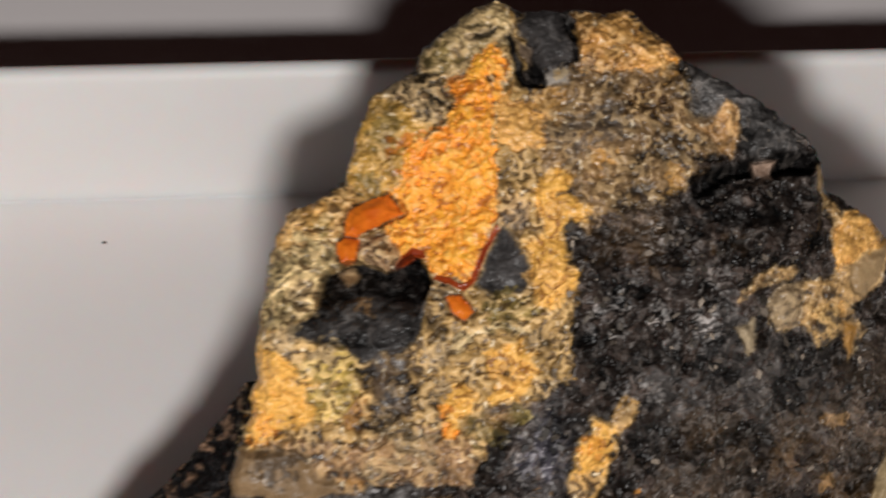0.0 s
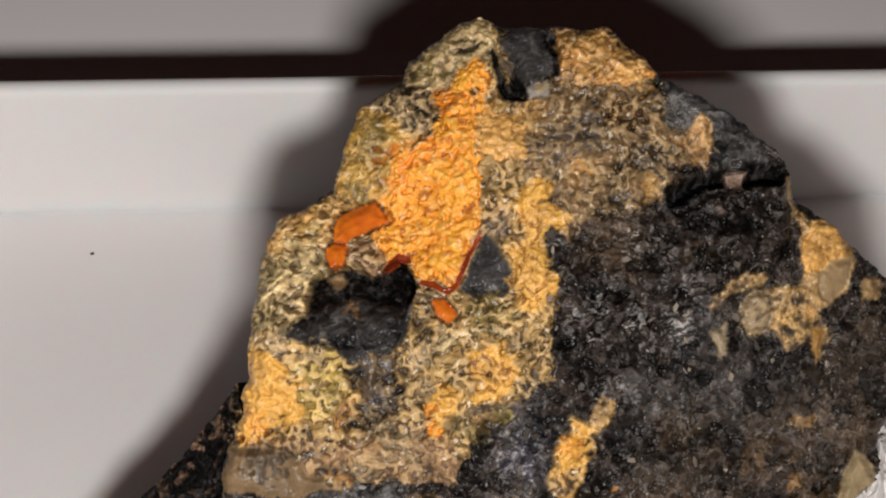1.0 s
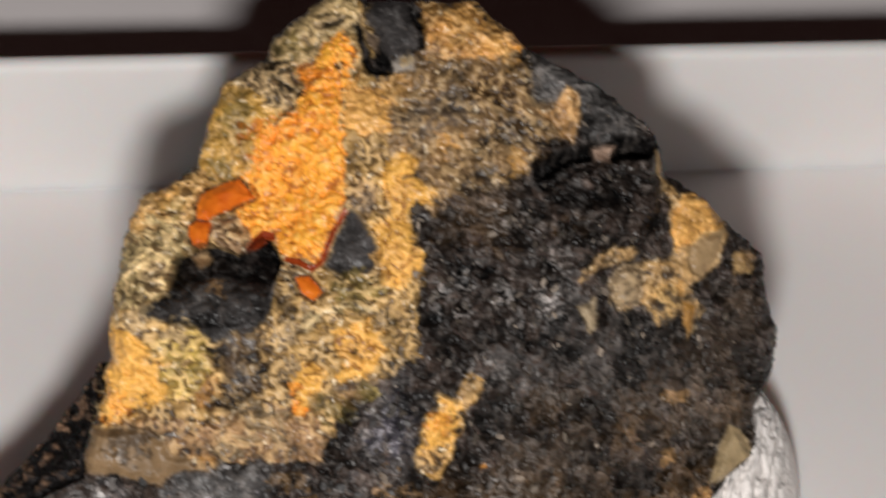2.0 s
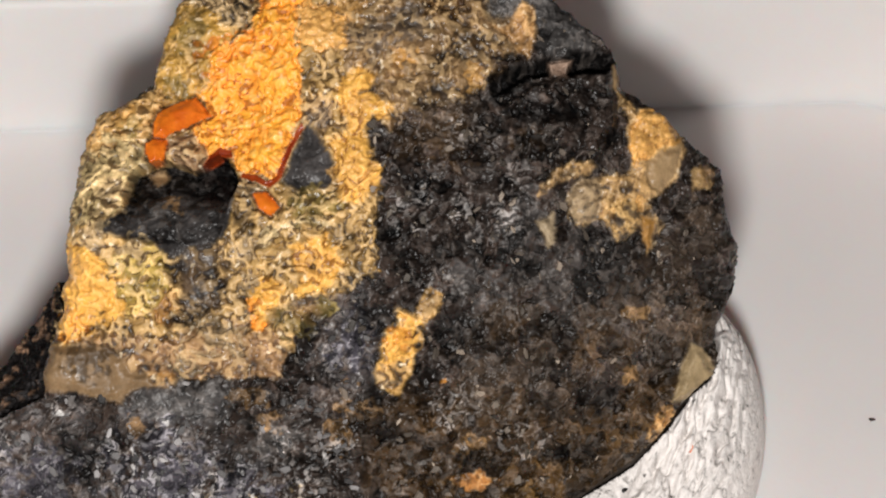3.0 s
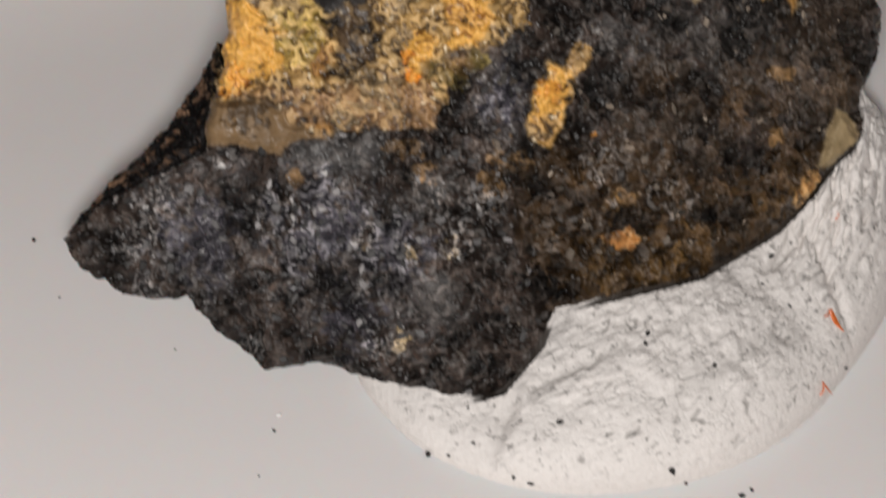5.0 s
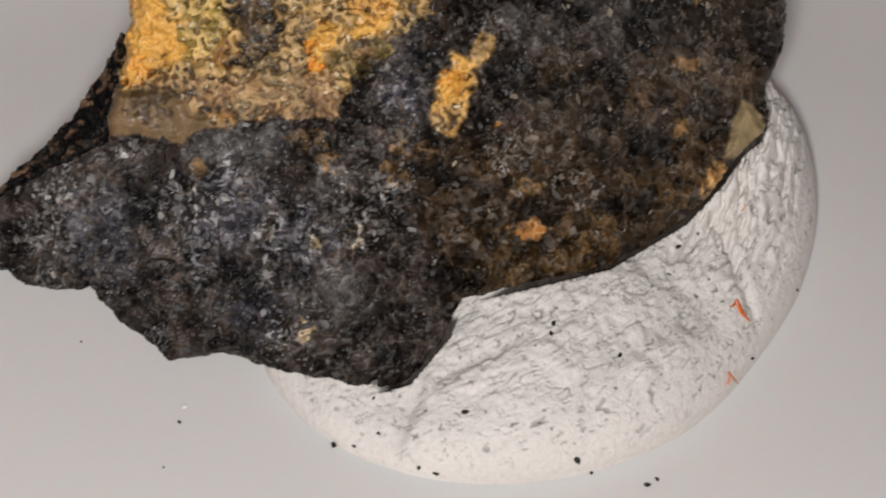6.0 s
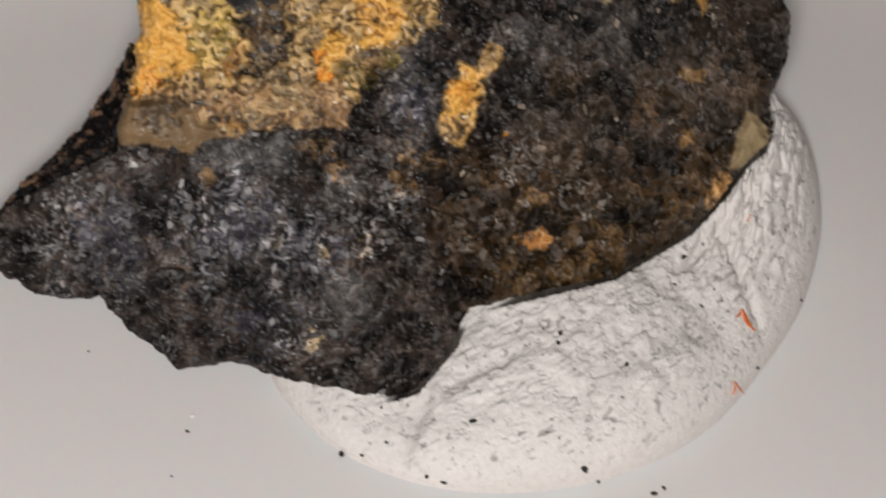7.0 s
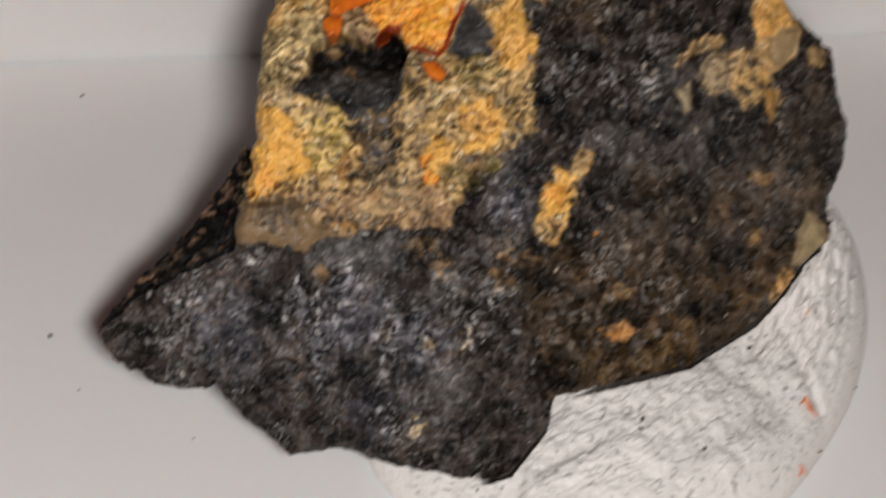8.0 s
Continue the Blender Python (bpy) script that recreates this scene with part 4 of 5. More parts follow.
def specimen():
    step = 0.05
    gx, gy = np.arange(-28.4, 16.4, step), np.arange(-18.2, 21.0, step)
    x, y = np.meshgrid(gx, gy)
    ny, nx = x.shape
    wob_x = x + 0.26 * fbm(x * 0.9, y * 0.9, 4, 3)
    wob_y = y + 0.26 * fbm(x * 0.9, y * 0.9, 4, 33)
    out = sdf(OUTLINE, wob_x, wob_y)
    flank = sdf(FLANK, wob_x, wob_y)
    whole = np.minimum(out, flank)

    big = fbm(x * 0.22, y * 0.22, 3, 21)
    mid = fbm(x * 0.75, y * 0.75, 4, 22)
    small = fbm(x * 2.0, y * 2.0, 3, 23)
    rag_x = x + 1.0 * fbm(x * 1.1, y * 1.1, 4, 5) + 0.2 * perlin(x * 5, y * 5, 9)
    rag_y = y + 1.0 * fbm(x * 1.1, y * 1.1, 4, 55) + 0.2 * perlin(x * 5, y * 5, 99)

    # grain: winding ridges in some places, rounded grains in others
    turn = 0.6 * fbm(x * 0.5, y * 0.5, 2, 61)
    ux, uy = x + 0.12 * perlin(x * 2.4, y * 2.4, 62) + turn, y + 0.12 * perlin(x * 2.4, y * 2.4, 63)
    wx, wy = 0.80 * ux - 0.60 * uy, 0.60 * ux + 0.80 * uy
    worm = perlin(wx * 2.7, wy * 2.7, 64) + 0.25 * perlin(wx * 5.2, wy * 5.2, 65)
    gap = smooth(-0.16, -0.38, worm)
    crevice_shade = smooth(0.15, 0.08, np.abs(worm + 0.22)) * smooth(-0.12, 0.08, perlin(wx * 2.6, wy * 2.6, 70))
    crevice_shade = np.maximum(crevice_shade, 0.9 * smooth(0.36, 0.44, perlin(wx * 2.3 + 0.5 * small, wy * 2.3, 74)))
    cluster = perlin(x * 0.55, y * 0.55, 67) + 0.6 * mid
    dash = np.zeros(x.shape)
    for k, a in enumerate((0.3, 1.2, 2.1, 2.8)):
        ca, sa = math.cos(a), math.sin(a)
        along, across = (ux * ca + uy * sa) * 1.7, (uy * ca - ux * sa) * 4.2
        dash = np.maximum(dash, smooth(0.46, 0.54, perlin(along + 11 * k, across, 101 + k)))
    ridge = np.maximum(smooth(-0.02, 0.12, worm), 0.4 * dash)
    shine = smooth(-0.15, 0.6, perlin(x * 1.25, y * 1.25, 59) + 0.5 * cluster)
    painted_glint = np.maximum(dash, smooth(0.42, 0.50, perlin(wx * 1.9, wy * 1.9, 120))) * (0.35 + 0.65 * shine)
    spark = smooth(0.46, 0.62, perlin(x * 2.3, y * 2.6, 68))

    kind, joint = np.zeros(x.shape, int), np.zeros(x.shape)
    colour = np.zeros((*x.shape, 3)) + np.array(BODY["dark"])
    lift, crustiness = np.zeros(x.shape), np.zeros(x.shape)
    clear = np.zeros(x.shape)
    darkness, glitter, coarse, evenness = (np.ones(x.shape) for k in range(4))
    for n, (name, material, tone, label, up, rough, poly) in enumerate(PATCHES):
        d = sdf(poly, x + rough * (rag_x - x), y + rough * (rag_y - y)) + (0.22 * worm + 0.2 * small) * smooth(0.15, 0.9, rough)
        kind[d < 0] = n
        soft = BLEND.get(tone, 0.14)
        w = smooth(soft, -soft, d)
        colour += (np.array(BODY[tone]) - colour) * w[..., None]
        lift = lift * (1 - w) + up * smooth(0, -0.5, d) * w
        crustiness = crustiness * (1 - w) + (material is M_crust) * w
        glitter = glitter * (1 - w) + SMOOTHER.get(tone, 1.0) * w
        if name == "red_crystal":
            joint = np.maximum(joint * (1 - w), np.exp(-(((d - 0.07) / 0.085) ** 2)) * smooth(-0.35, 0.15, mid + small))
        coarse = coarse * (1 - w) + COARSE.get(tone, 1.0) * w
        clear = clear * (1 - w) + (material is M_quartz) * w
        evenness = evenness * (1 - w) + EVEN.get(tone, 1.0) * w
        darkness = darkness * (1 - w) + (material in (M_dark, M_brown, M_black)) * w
    on_flank = (flank < 0) & (out > 0)
    kind[on_flank] = FLANK_KIND
    colour[on_flank] = BODY["black"]
    crumb_field = fbm(x * 1.7, y * 1.7, 4, 73)
    crumbs = smooth(-0.02, 0.1, crumb_field + 0.12 * big) * smooth(0.3, 0.6, out) * smooth(-1.1, -0.7, flank) * on_flank
    colour += (np.array(BODY["flank"]) * (0.6 + 0.8 * hash01(np.floor(x * 2.5), np.floor(y * 2.5), 75))[..., None] - colour) * crumbs[..., None]
    darkness[on_flank] = 0
    redness = np.isin(kind, REDS)

    # stains, each a mineral of its own, but for shade painted at the notch
    rag = 1.5 * mid + 1.4 * small + 0.6 * worm
    for tone, spots, amount in STAINS:
        m = blotch(spots, x, y, rag) * amount * (1 - redness)
        if tone in ("umber", "slate", "steel", "rust"):
            m = m * (1 - clear)
        if tone == "blue":
            blueness = m
        colour += (np.array(BODY[tone]) - colour) * m[..., None]
    # patchiness, joints and flecks
    _, fjoint, fid, flean = worley(x * 0.8 + 0.8 * mid, y * 0.8 + 0.7 * small, 14)
    zone = smooth(-0.1, 0.16, fbm(x * 0.26, y * 0.26, 3, 57))
    calm = glitter
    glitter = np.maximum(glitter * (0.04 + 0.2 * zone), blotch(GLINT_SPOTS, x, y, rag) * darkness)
    vivid = crustiness * smooth(0.5, 0.75, colour[..., 0])
    grain = crustiness * (1 - redness) * coarse
    mottle = 0.45 * big + (0.7 + 0.55 * crustiness) * mid + (0.45 - 0.25 * darkness) * small
    colour *= (1 + mottle * (1 - 0.75 * vivid) * (1 - 0.3 * darkness) * evenness)[..., None].clip(0.25, 2.2)
    colour *= (1 + darkness * (evenness * (1.0 * (fid - 0.5) + 0.7 * (zone - 0.5))))[..., None].clip(0.3, 2.5)
    # pale ridges of the crusts; shade of their pits and crevices is painted dark
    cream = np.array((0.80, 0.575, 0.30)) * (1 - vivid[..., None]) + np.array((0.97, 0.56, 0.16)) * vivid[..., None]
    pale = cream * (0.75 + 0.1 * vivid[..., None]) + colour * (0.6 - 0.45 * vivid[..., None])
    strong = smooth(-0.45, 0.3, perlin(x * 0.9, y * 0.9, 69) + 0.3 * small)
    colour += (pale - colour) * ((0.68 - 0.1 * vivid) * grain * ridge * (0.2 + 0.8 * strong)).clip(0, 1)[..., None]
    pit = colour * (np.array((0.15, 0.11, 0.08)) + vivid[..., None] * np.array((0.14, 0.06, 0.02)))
    colour += (pit - colour) * ((0.92 * (1 - vivid * (0.1 + 0.5 * smooth(-0.1, 0.2, big + 0.5 * mid))) * np.maximum(crevice_shade, 0.3 * gap * (1 - vivid)) * np.maximum(grain, 0.6 * crustiness * (1 - redness))).clip(0, 1))[..., None]
    # sparkles of tiny crystal faces in the crusts, painted as cream dots
    twinkle = smooth(0.5, 0.6, perlin(x * 3.3, y * 3.3, 118)) * smooth(-0.1, 0.3, perlin(x * 0.8, y * 0.8, 119) + 0.3 * small)
    colour += (np.array((0.92, 0.80, 0.58)) - colour) * (0.75 * twinkle * grain * (1 - 0.6 * vivid)).clip(0, 1)[..., None]
    colour *= 1 + crustiness[..., None] * np.array((0.04, -0.02, -0.08))
    # pits of the dark rock darkened in colour, its broken edges brightened
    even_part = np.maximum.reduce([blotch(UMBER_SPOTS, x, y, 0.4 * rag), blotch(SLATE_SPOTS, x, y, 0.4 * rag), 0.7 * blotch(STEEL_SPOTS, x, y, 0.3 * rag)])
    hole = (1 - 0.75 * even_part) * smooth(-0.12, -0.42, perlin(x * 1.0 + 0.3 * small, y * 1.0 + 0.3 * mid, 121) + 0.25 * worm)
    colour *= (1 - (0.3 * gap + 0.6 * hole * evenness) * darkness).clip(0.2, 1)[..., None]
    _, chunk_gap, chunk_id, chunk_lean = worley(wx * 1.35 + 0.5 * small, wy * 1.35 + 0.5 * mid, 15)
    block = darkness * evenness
    # shading of the tilted chunk tops is put into the colour
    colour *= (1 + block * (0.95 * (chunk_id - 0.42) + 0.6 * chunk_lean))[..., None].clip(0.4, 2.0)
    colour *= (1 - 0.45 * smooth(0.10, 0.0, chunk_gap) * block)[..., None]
    # light caught by curved broken edges and clustered glints is painted pale
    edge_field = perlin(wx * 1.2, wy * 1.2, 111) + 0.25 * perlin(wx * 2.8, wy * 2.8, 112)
    lit_edge = smooth(0.17, 0.07, np.abs(edge_field)) * smooth(-0.05, 0.2, perlin(x * 1.3, y * 1.3, 113) + 0.25 * mid)
    lit_edge = np.maximum(lit_edge, 0.8 * smooth(0.38, 0.48, perlin(wx * 1.8, wy * 1.8, 66)))
    lit_edge *= darkness * (0.35 + 0.65 * calm) * (0.5 + 0.5 * smooth(-0.35, 0.25, fbm(x * 0.6, y * 0.6, 2, 116)))
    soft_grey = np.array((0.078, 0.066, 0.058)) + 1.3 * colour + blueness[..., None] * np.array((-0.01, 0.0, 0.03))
    colour += (soft_grey - colour) * (0.65 * lit_edge * (1 - 0.7 * hole))[..., None]
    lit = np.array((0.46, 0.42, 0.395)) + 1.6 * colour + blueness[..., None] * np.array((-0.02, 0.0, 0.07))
    colour += (lit - colour) * (0.7 * painted_glint * darkness * glitter)[..., None].clip(0, 1)
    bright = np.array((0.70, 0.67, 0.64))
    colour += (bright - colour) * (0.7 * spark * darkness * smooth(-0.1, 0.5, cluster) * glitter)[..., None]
    # open joints round some of the patches
    colour *= (1 - 0.8 * joint)[..., None]
    colour = np.clip(colour, 0.002, 0.93)

    z = face_height(x, y)
    z += 0.5 * big + 0.40 * mid * (1 - 0.8 * redness) * (0.3 + 0.7 * evenness) + lift
    z += 0.9 * crumb_field * on_flank
    z += grain * (0.15 * worm + 0.03 * dash + 0.08 * small)
    z -= 0.25 * hole * darkness * evenness
    z += darkness * evenness * (0.30 * (fid - 0.5) * smooth(0, 0.12, fjoint) + 0.12 * flean + 0.22 * chunk_lean + 0.12 * (chunk_id - 0.5) * smooth(0, 0.1, chunk_gap) + (0.05 * small + 0.025 * worm) * (0.3 + 0.7 * glitter)) + 0.07 * lit_edge
    z -= 0.3 * joint
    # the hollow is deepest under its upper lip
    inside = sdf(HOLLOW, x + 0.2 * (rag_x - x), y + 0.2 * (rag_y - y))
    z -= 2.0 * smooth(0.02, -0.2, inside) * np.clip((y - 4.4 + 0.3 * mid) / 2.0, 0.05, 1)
    # the lower lobe stands before the brown part
    z -= 1.8 * smooth(0.3, -0.5, sdf(BROWN_STEP, wob_x, wob_y)) * smooth(-5.0, -9.5, y)
    z -= 1.2 * np.exp(-(sdf(NOTCH, wob_x, wob_y) / 0.45) ** 2)
    # a darker block stands proud under the ledge
    z += 0.7 * smooth(0.1, -0.3, sdf(BLOCK, wob_x, wob_y))
    # edge rounds off
    edge = np.clip(-out, 0, 1.1)
    low_edge = smooth(-6, -3, x) * smooth(-1, -3, y)
    z += 0.5 * low_edge * smooth(-2.0, -0.6, out)
    z -= np.where(out < 0, 0.7 * (1 - 0.75 * low_edge) * (1 - 0.5 * smooth(-3, -6, y)) * (1 - np.sqrt(np.clip(1 - (1 - edge / 1.1) ** 2, 0, 1))), 0)
    z -= np.where((out > 0), 1.0 + 1.2 * np.clip(out, 0, 4) + 0.5 * np.abs(mid), 0)

    keep = (whole[:-1, :-1] + whole[1:, :-1] + whole[1:, 1:] + whole[:-1, 1:]) < 0
    # draw the outermost corners onto the outline
    dyw, dxw = np.gradient(whole, step)
    used = np.zeros((ny, nx), int)
    for a, b in ((0, 0), (1, 0), (1, 1), (0, 1)):
        used[a:ny - 1 + a, b:nx - 1 + b] += keep
    rim = (used > 0) & (used < 4)
    slide = np.where(rim, np.clip(whole, -1.6 * step, 1.6 * step), 0)
    px, py = x - slide * dxw, y - slide * dyw

    index = np.arange(ny * nx).reshape(ny, nx)
    quads = np.stack([index[:-1, :-1], index[:-1, 1:], index[1:, 1:], index[1:, :-1]], -1)
    pts = np.stack([px, py, z], -1).reshape(-1, 3)
    tint = colour.reshape(-1, 3)
    qkind = kind[:-1, :-1]

    rock = new("mineral_specimen")
    r = ROCK_TURN
    rock.matrix_world = Matrix.Translation(-(r @ ROCK_ORIGIN) * MM) @ r.to_4x4()
    tagged(rock, "dark sparkling rock with orange and olive crusts, standing in putty", "mineral rock")

    made = {}
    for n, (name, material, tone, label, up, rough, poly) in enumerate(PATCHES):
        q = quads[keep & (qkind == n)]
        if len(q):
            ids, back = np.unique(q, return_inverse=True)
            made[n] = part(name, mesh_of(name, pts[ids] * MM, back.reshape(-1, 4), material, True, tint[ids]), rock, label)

    bare = np.isin(kind, [n for n, p in enumerate(PATCHES) if p[0] in ("dark_matrix", "brown_matrix", "grey_slab", "slate_patch")]) & (out < -0.25)
    flakes(rock, made, x, y, z, bare * (0.06 + 0.10 * zone * shine + 0.6 * blotch(GLINT_SPOTS, x, y, rag) * (0.25 + shine)), kind)

    # sides and back: the rim is drawn back and inwards until it rests in the putty
    q = quads[keep]
    pairs = np.concatenate([q[:, (0, 1)], q[:, (1, 2)], q[:, (2, 3)], q[:, (3, 0)]])
    known = {(a, b) for a, b in pairs.tolist()}
    after = {a: b for a, b in known if (b, a) not in known}
    loops, left = [], set(after)
    while left:
        start = left.pop()
        loop, cur = [start], after.get(start)
        while cur in left:
            left.discard(cur)
            loop.append(cur)
            cur = after[cur]
        loops.append(loop)
    loop = max(loops, key=len)
    rimp = pts[loop]
    middle = np.array((-4.0, 2.0))
    verts, faces = [*rimp], []
    m = len(loop)
    for deep, shrink in ((0.5, 0.995), (1.2, 0.985), (2.2, 0.965), (4.0, 0.93), (7.0, 0.84), (10.0, 0.66), (12.0, 0.4)):
        ring = rimp.copy()
        n2 = fbm(rimp[:, 0] * 0.5 + deep, rimp[:, 1] * 0.5, 4, 71)
        ring[:, :2] = middle + (rimp[:, :2] - middle) * (shrink + 0.02 * n2[:, None])
        ring[:, 2] = rimp[:, 2] * (1 - deep / 14) - deep + 0.5 * n2
        low = -15.948 - (0.09749 * (ring[:, 0] + 3.83) + 0.6287 * (ring[:, 1] + 5.292)) / 0.77151 + 1.0
        ring[:, 2] = np.maximum(ring[:, 2], low)
        verts += [*ring]
    rings = len(verts) // m
    for k in range(rings - 1):
        for j in range(m):
            a, b = k * m + j, k * m + (j + 1) % m
            faces.append((b, a, a + m, b + m))
    faces.append(tuple((rings - 1) * m + j for j in reversed(range(m))))
    va = np.array(verts)
    shade = np.array(BODY["black"]) * (1 + 0.6 * fbm(va[:, 0] * 2 + va[:, 2], va[:, 1] * 2 + va[:, 2], 3, 72))[:, None].clip(0.3, 3)
    part("rock_back", mesh_of("rock_back", va * MM, faces, M_black, True, shade), rock, "black rough broken back of the rock")


specimen()


# ---- putty ----
def putty_top():
    """Grid of the putty's skin, in millimetres: x, y, z and how far dirt and painted shade darken it."""
    cx, cy = 4.5, -3.5
    ang = np.radians(np.array([-215, -190, -170, -150, -131, -115, -90, -65, -50, -38, -20, 0, 14, 32, 60, 100, 145, 170]))
    rad = np.array([12.5, 13.0, 14.5, 18.4, 19.3, 19.0, 17.6, 16.2, 15.35, 15.2, 15.6, 16.5, 17.0, 16.0, 14.5, 13.0, 12.5, 13.0])
    high = np.array([4.5, 4.0, 4.0, 3.6, 2.8, 3.8, 4.8, 4.4, 4.0, 4.3, 6.0, 8.0, 8.6, 8.0, 7.5, 7.0, 5.0, 4.5])
    turns, rings = 1080, 200
    th = np.linspace(-math.pi, math.pi, turns, endpoint=False) - math.pi / 6

    def eased(v, wide):
        raw = np.interp(th, ang, v)
        return sum(np.roll(raw, k) for k in range(-wide, wide + 1)) / (2 * wide + 1)

    base, tall = eased(rad, 18)[None, :], eased(high, 30)[None, :]
    s = (np.arange(1, rings + 1) / rings)[:, None] ** 0.72
    t = th[None, :] + 0 * s
    r = base * s
    x, y = cx + r * np.cos(t), cy + r * np.sin(t)
    z = tall * np.sqrt(np.clip(1 - s**3.8, 0, 1))
    soft = smooth(0, 0.25, 1 - s)
    z += soft * (0.55 * fbm(x * 0.3, y * 0.3, 3, 81) + 0.14 * fbm(x * 0.9, y * 0.9, 4, 82))
    # smeared, stretched skin: strokes run round the lump
    along = np.arctan2(y - 4.0, x + 6.0) * 20
    across = np.hypot(y - 4.0, x + 6.0) + 0.5 * fbm(x * 0.35, y * 0.35, 3, 85)
    stroke = 1.3 * perlin(along * 0.16, across * 1.1, 86) + 0.5 * perlin(along * 0.6, across * 3.8, 87) + 0.7 * perlin(along * 1.3, across * 6.0, 94)
    fine = perlin(along * 0.8, across * 5.5, 97)
    patchy = 0.35 + 0.65 * smooth(-0.25, 0.35, fbm(x * 0.45, y * 0.45, 2, 96))
    # pressed ridges round the side
    side = smooth(-0.95, -0.45, t) * soft
    ridge = np.sin(across * 4.4 + 2.6 * fbm(x * 0.6, y * 0.6, 3, 83))
    wrinkle = 0.6 * perlin(along * 0.35, across * 2.2, 98) + 0.5 * perlin(along * 0.9, across * 4.5, 99)
    z += side * smooth(0.45, 0.7, s) * (0.42 * (np.abs(ridge) - 0.5) + 0.40 * wrinkle)
    # folds
    crease = np.zeros(x.shape)
    for ax, ay, bx, by, deep, wide in ((13.4, -8.0, 15.0, -13.6, 0.5, 0.3), (-3.2, -15.9, -5.2, -20.0, 0.35, 0.4), (-2.6, -16.4, 2.5, -14.8, 0.35, 0.35), (5.0, -17.5, 13.0, -13.0, 0.2, 0.5), (10.8, -10.4, 13.4, -8.2, 0.5, 0.35)):
        ex, ey = bx - ax, by - ay
        u = np.clip(((x - ax) * ex + (y - ay) * ey) / (ex * ex + ey * ey), 0, 1)
        d = np.hypot(x - ax - u * ex, y - ay - u * ey) + 0.18 * fbm(x, y, 3, 84)
        bed = np.exp(-((d / wide) ** 2)) * np.sin(math.pi * np.clip(u * 0.9 + 0.08, 0, 1)) ** 0.5
        z -= deep * bed
        crease = np.maximum(crease, 0.35 * bed)
    z += (0.085 * stroke * patchy - 0.04 * fine + 0.05 * perlin(x * 2.2, y * 2.2, 95)) * soft * (1 - 2.6 * crease)
    # a gap where the rock stands over the putty, its shade put into the colour
    turn = np.array(ROCK_TURN)
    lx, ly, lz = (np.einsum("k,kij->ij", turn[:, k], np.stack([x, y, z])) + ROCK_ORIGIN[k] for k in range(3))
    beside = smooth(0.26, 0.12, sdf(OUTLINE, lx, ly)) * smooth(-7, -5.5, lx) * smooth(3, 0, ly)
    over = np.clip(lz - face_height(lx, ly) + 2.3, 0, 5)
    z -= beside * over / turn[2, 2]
    seam_shade = beside * smooth(0, 0.4, over)
    # short dark cracks and grit; folds and ridge troughs get painted shade
    crack = smooth(0.13, 0.04, np.abs(perlin(along * 0.5 + 3, across * 2.4, 88))) * smooth(0.14, 0.34, perlin(x * 1.5, y * 1.5, 89))
    crack2 = smooth(0.11, 0.03, np.abs(perlin(x * 1.5 + y * 0.6, y * 1.7 - x * 0.5, 90) + 0.2 * perlin(x * 4, y * 4, 100))) * smooth(0.2, 0.38, perlin(x * 1.7 + 5, y * 1.7, 91)) * (0.35 + 0.65 * patchy)
    grit = smooth(0.68, 0.8, perlin(x * 3.4, y * 3.4, 92))
    dirt_shade = np.clip(0.5 * side * smooth(0.45, 0.7, s) * smooth(0.12, 0.02, np.abs(ridge)) * patchy + crack * 0.5 + crack2 * 0.65 + grit * 0.85 + 2.0 * seam_shade + 0.05 * smooth(0, 0.8, stroke) + (0.05 * smooth(0.25, 0.6, fine) * patchy + 0.22 * side * smooth(-0.45, -0.8, wrinkle)) * (1 - 2.6 * crease) + crease * 0.4, 0, 1) * smooth(1.0, 0.95, s)
    z -= 0.11 * np.maximum(crack, 0.6 * crack2)
    z = np.maximum(z, 0.0) * (s < 1) - 0.05 * (s >= 1)
    return cx, cy, x, y, z, dirt_shade


def putty():
    cx, cy, x, y, z, dirt_shade = putty_top()
    rings, turns = x.shape
    verts = np.concatenate([[(cx, cy, z[0].mean())], np.stack([x, y, z], -1).reshape(-1, 3)])
    clean, dirt_shade_tint = np.array((0.79, 0.74, 0.705)), np.array((0.035, 0.026, 0.02))
    warm = 0.04 * fbm(x * 0.4, y * 0.4, 4, 93)
    skin = clean * (1 + warm[..., None]) + (dirt_shade_tint - clean) * dirt_shade[..., None]
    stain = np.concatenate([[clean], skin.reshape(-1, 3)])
    holder = new("mounting_putty")
    tagged(holder, "lump of white putty flecked with dark grit, under the rock", "putty")
    # the fold at the side is set off from the main lump by a crease
    start, stop = int(turns * (-30 + 210) / 360), int(turns * (75 + 210) / 360)
    for name, label, js in (("main_lump", "white smeared putty with short dark cracks", [j for j in range(turns) if not start <= j < stop]),
                            ("side_fold", "ridged white fold pressed against the rock", list(range(start, stop)))):
        faces = [(0, 1 + j, 1 + (j + 1) % turns) for j in js]
        for k in range(rings - 1):
            for j in js:
                a, b = 1 + k * turns + j, 1 + k * turns + (j + 1) % turns
                faces.append((a, a + turns, b + turns, b))
        ids, back = np.unique(np.array([i for f in faces for i in f]), return_inverse=True)
        it = iter(back.tolist())
        faces = [tuple(next(it) for i in f) for f in faces]
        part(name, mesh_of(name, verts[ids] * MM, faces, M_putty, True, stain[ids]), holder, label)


putty()


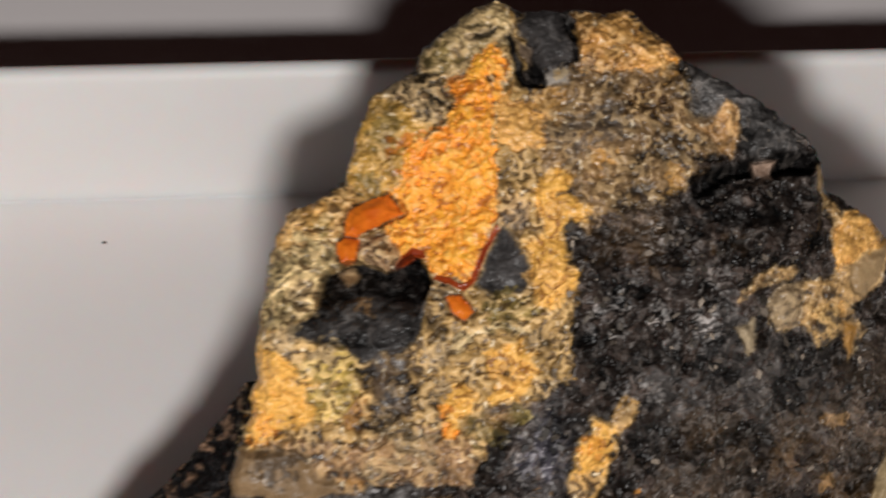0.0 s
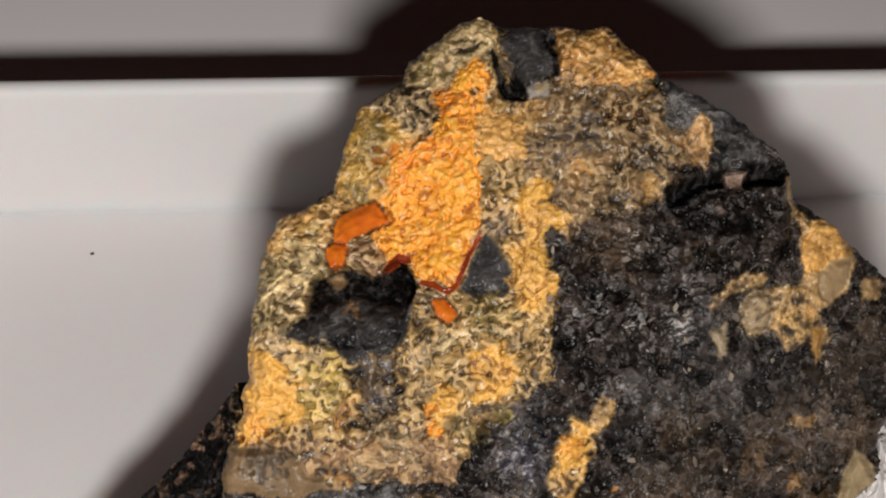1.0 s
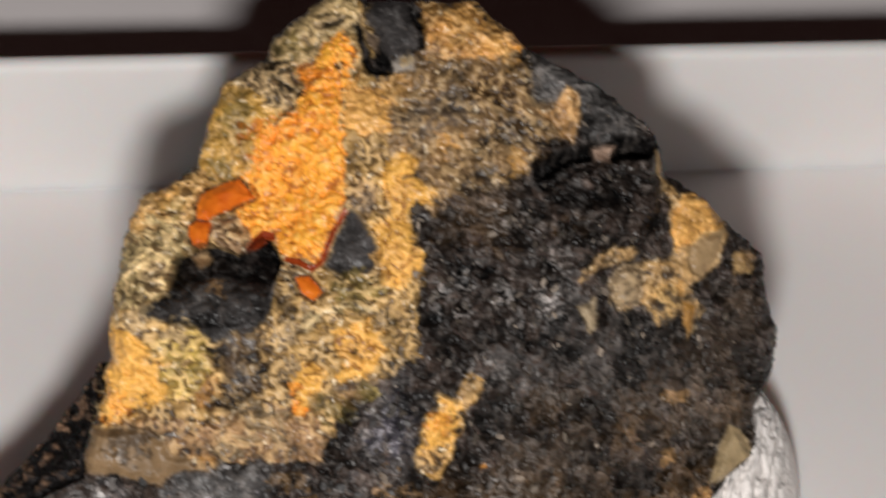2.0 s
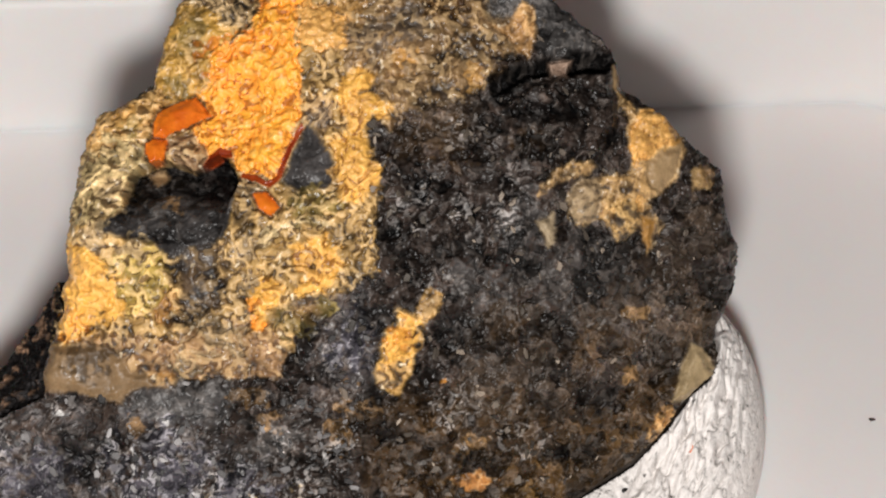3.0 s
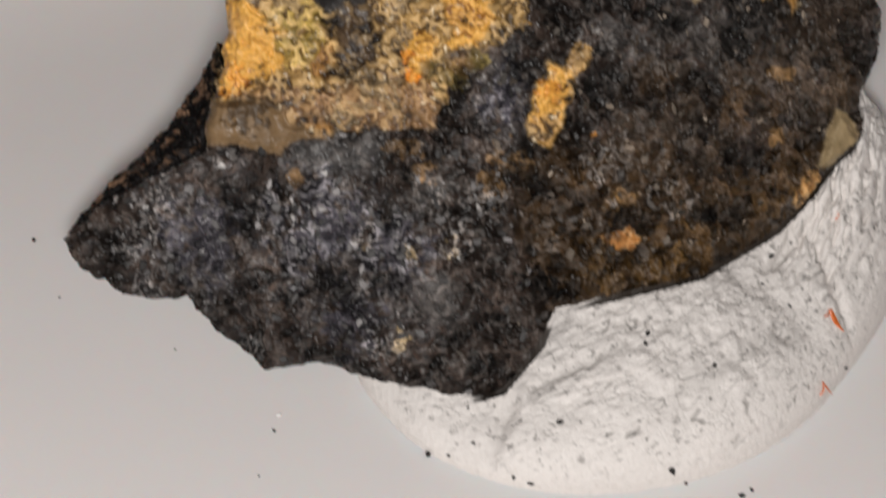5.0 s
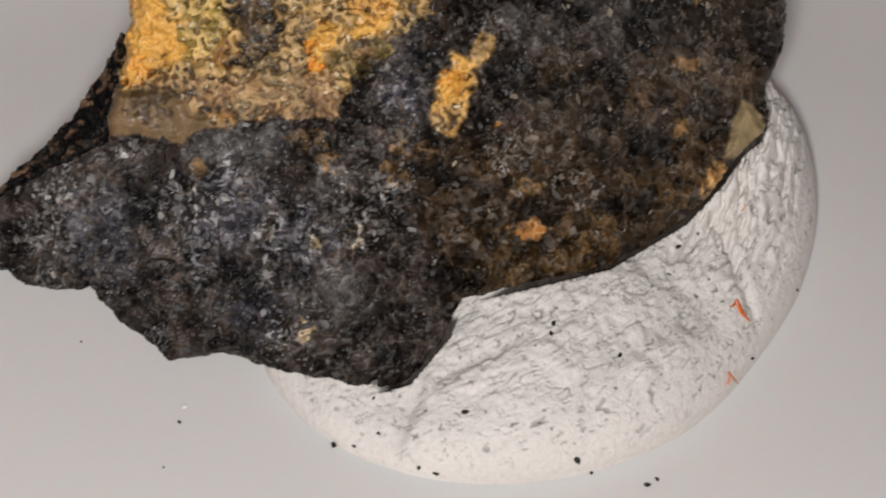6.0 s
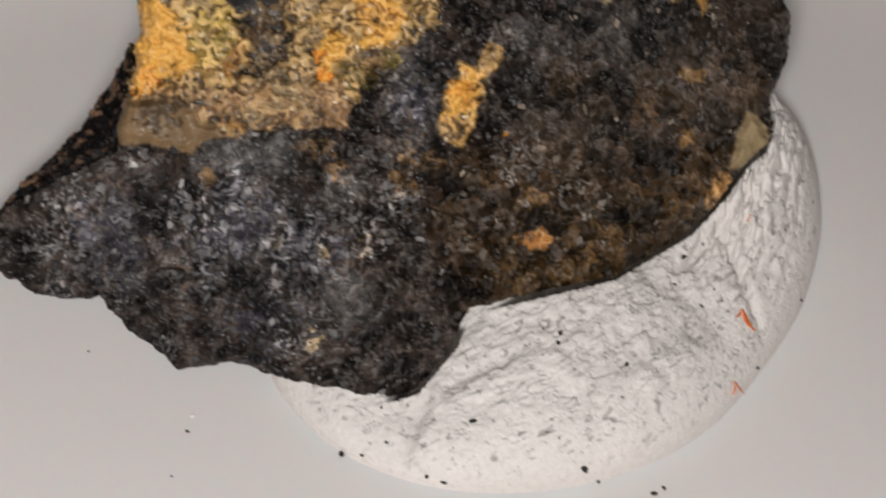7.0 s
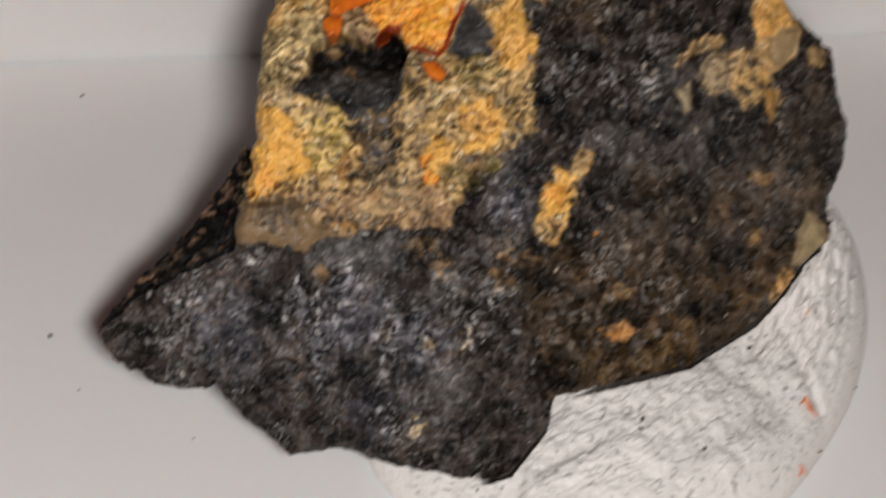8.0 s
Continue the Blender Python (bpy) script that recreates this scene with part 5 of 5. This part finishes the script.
# ---- loose chips and grit ----
def plain(name, colour, rough=0.5, vary=0.3):
    k = Mat(name)
    tone = k.ramp(k.noise(4.0, 3), [(0.3, tuple(c * (1 - vary) for c in colour)), (0.7, tuple(min(c * (1 + vary), 1) for c in colour))])
    k.bump(k.noise(6.0, 3), 0.3, 0.0001)
    return k.done(tone, rough)


M_grit = plain("black_grit", (0.012, 0.010, 0.009), 0.4)
M_splinter = plain("orange_splinter", (0.62, 0.13, 0.015), 0.35)
M_white_chip = plain("white_chip", (0.85, 0.84, 0.82), 0.4, 0.05)
SKIN = putty_top()


def rest_height(x, y):
    """The height of the tray floor or of the putty at a place, in millimetres."""
    cx, cy, gx, gy, gz, dirt_shade = SKIN
    d = (gx - x) ** 2 + (gy - y) ** 2
    k = np.unravel_index(np.argmin(d), d.shape)
    return max(float(gz[k]), 0.0) if d[k] < 0.04 else 0.0


def chip(name, x, y, size, material, label, long=1.5, seed=0, flat=0.5, sink=0.1):
    """A small broken fragment: a bevelled, dented lump."""
    rng = random.Random(seed)
    bm = bmesh.new()
    bmesh.ops.create_icosphere(bm, subdivisions=2, radius=0.5)
    for v in bm.verts:
        f = 1 + 0.35 * noise.noise(v.co * 2.5 + Vector((seed, 0, 0)))
        v.co = Vector((v.co.x * long * f, v.co.y * f, v.co.z * flat * f)) * size * MM
    me = bpy.data.meshes.new(name)
    bm.to_mesh(me)
    bm.free()
    me.materials.append(material)
    ob = new(name, me)
    z = rest_height(x, y) + size * flat * (0.5 - sink)
    ob.matrix_world = pose(x * MM, y * MM, z * MM, rng.uniform(-12, 12), rng.uniform(-12, 12), rng.uniform(0, 180))
    return tagged(ob, label, "mineral chip", "loose chips round the rock")


GRIT = [(-8.02, -18.16, 0.4), (-7.07, -18.71, 0.23), (-5.8, -18.58, 0.26), (-5.91, -16.82, 0.2), (-3.94, -20.36, 0.29), (-3.12, -20.72, 0.34), (4.86, -21.03, 0.29),
        (4.02, -20.95, 0.46), (14.6, -14.98, 0.23), (11.2, -9.59, 0.34), (18.08, -10.61, 0.23), (7.58, -22.04, 0.34), (8.17, -21.74, 0.26), (-15.79, -16.04, 0.23),
        (-16.71, -18.79, 0.14), (11.65, -12.57, 0.23), (3.62, -14.37, 0.36), (-1.45, -18.5, 0.36), (6.82, -16.32, 0.3), (3.39, -15.02, 0.3), (10.39, -11.29, 0.23),
        (-28.2, -2.04, 0.31), (-25.35, 18.64, 0.25), (27.61, -3.33, 0.34), (-26.77, -6.26, 0.15), (-20.68, -10.32, 0.14)]
for n, (gx, gy, size) in enumerate(GRIT):
    on_putty = rest_height(gx, gy) > 0.3
    chip("grit_speck", gx, gy, size * 0.72, M_grit, "tiny black speck of grit " + ("pressed into the putty" if on_putty else "lying on the tray floor"), 1.6, n, 0.5)
chip("white_speck", -15.46, -15.06, 0.25, M_white_chip, "tiny white glinting speck on the tray floor", 1.3, 41)


def splinter(ax, ay, bx, by, wide, label, lift=0.15):
    """A thin tapered sliver between two places."""
    za, zb = rest_height(ax, ay) + lift, rest_height(bx, by) + lift
    a, b_ = Vector((ax, ay, za)) * MM, Vector((bx, by, zb)) * MM
    bm = bmesh.new()
    axis = (b_ - a).normalized()
    side = axis.cross(Vector((0, 0, 1))).normalized()
    up = side.cross(axis)
    rows = []
    for k in range(7):
        u = k / 6
        w = wide * MM * (0.35 + 0.65 * math.sin(math.pi * min(u + 0.15, 1))) * 0.5
        mid_p = a.lerp(b_, u) + side * 0.12 * MM * math.sin(3 * u)
        rows.append([bm.verts.new(mid_p + side * w * math.cos(q) + up * w * 0.6 * math.sin(q)) for q in (0, 1.05, 2.1, 3.14, 4.19, 5.24)])
    for r1, r2 in zip(rows, rows[1:]):
        for j in range(6):
            bm.faces.new((r1[j], r1[(j + 1) % 6], r2[(j + 1) % 6], r2[j]))
    bm.faces.new(rows[0][::-1])
    bm.faces.new(rows[-1])
    me = bpy.data.meshes.new("orange_splinter")
    bm.to_mesh(me)
    bm.free()
    me.materials.append(M_splinter)
    tagged(new("orange_splinter", me), label, "mineral splinter", "orange splinters")


splinter(13.85, -12.75, 14.55, -13.55, 0.34, "orange crystal splinter stuck to the putty")
splinter(13.45, -13.15, 13.75, -12.75, 0.14, "thin orange splinter stuck to the putty")
splinter(12.70, -16.85, 12.85, -16.35, 0.13, "thin orange fibre beside the putty on the tray")
splinter(12.9, -16.3, 13.7, -16.2, 0.16, "thin orange fibre lying on the tray floor")
splinter(14.95, -8.0, 15.1, -7.7, 0.16, "tiny red splinter pressed into the putty")
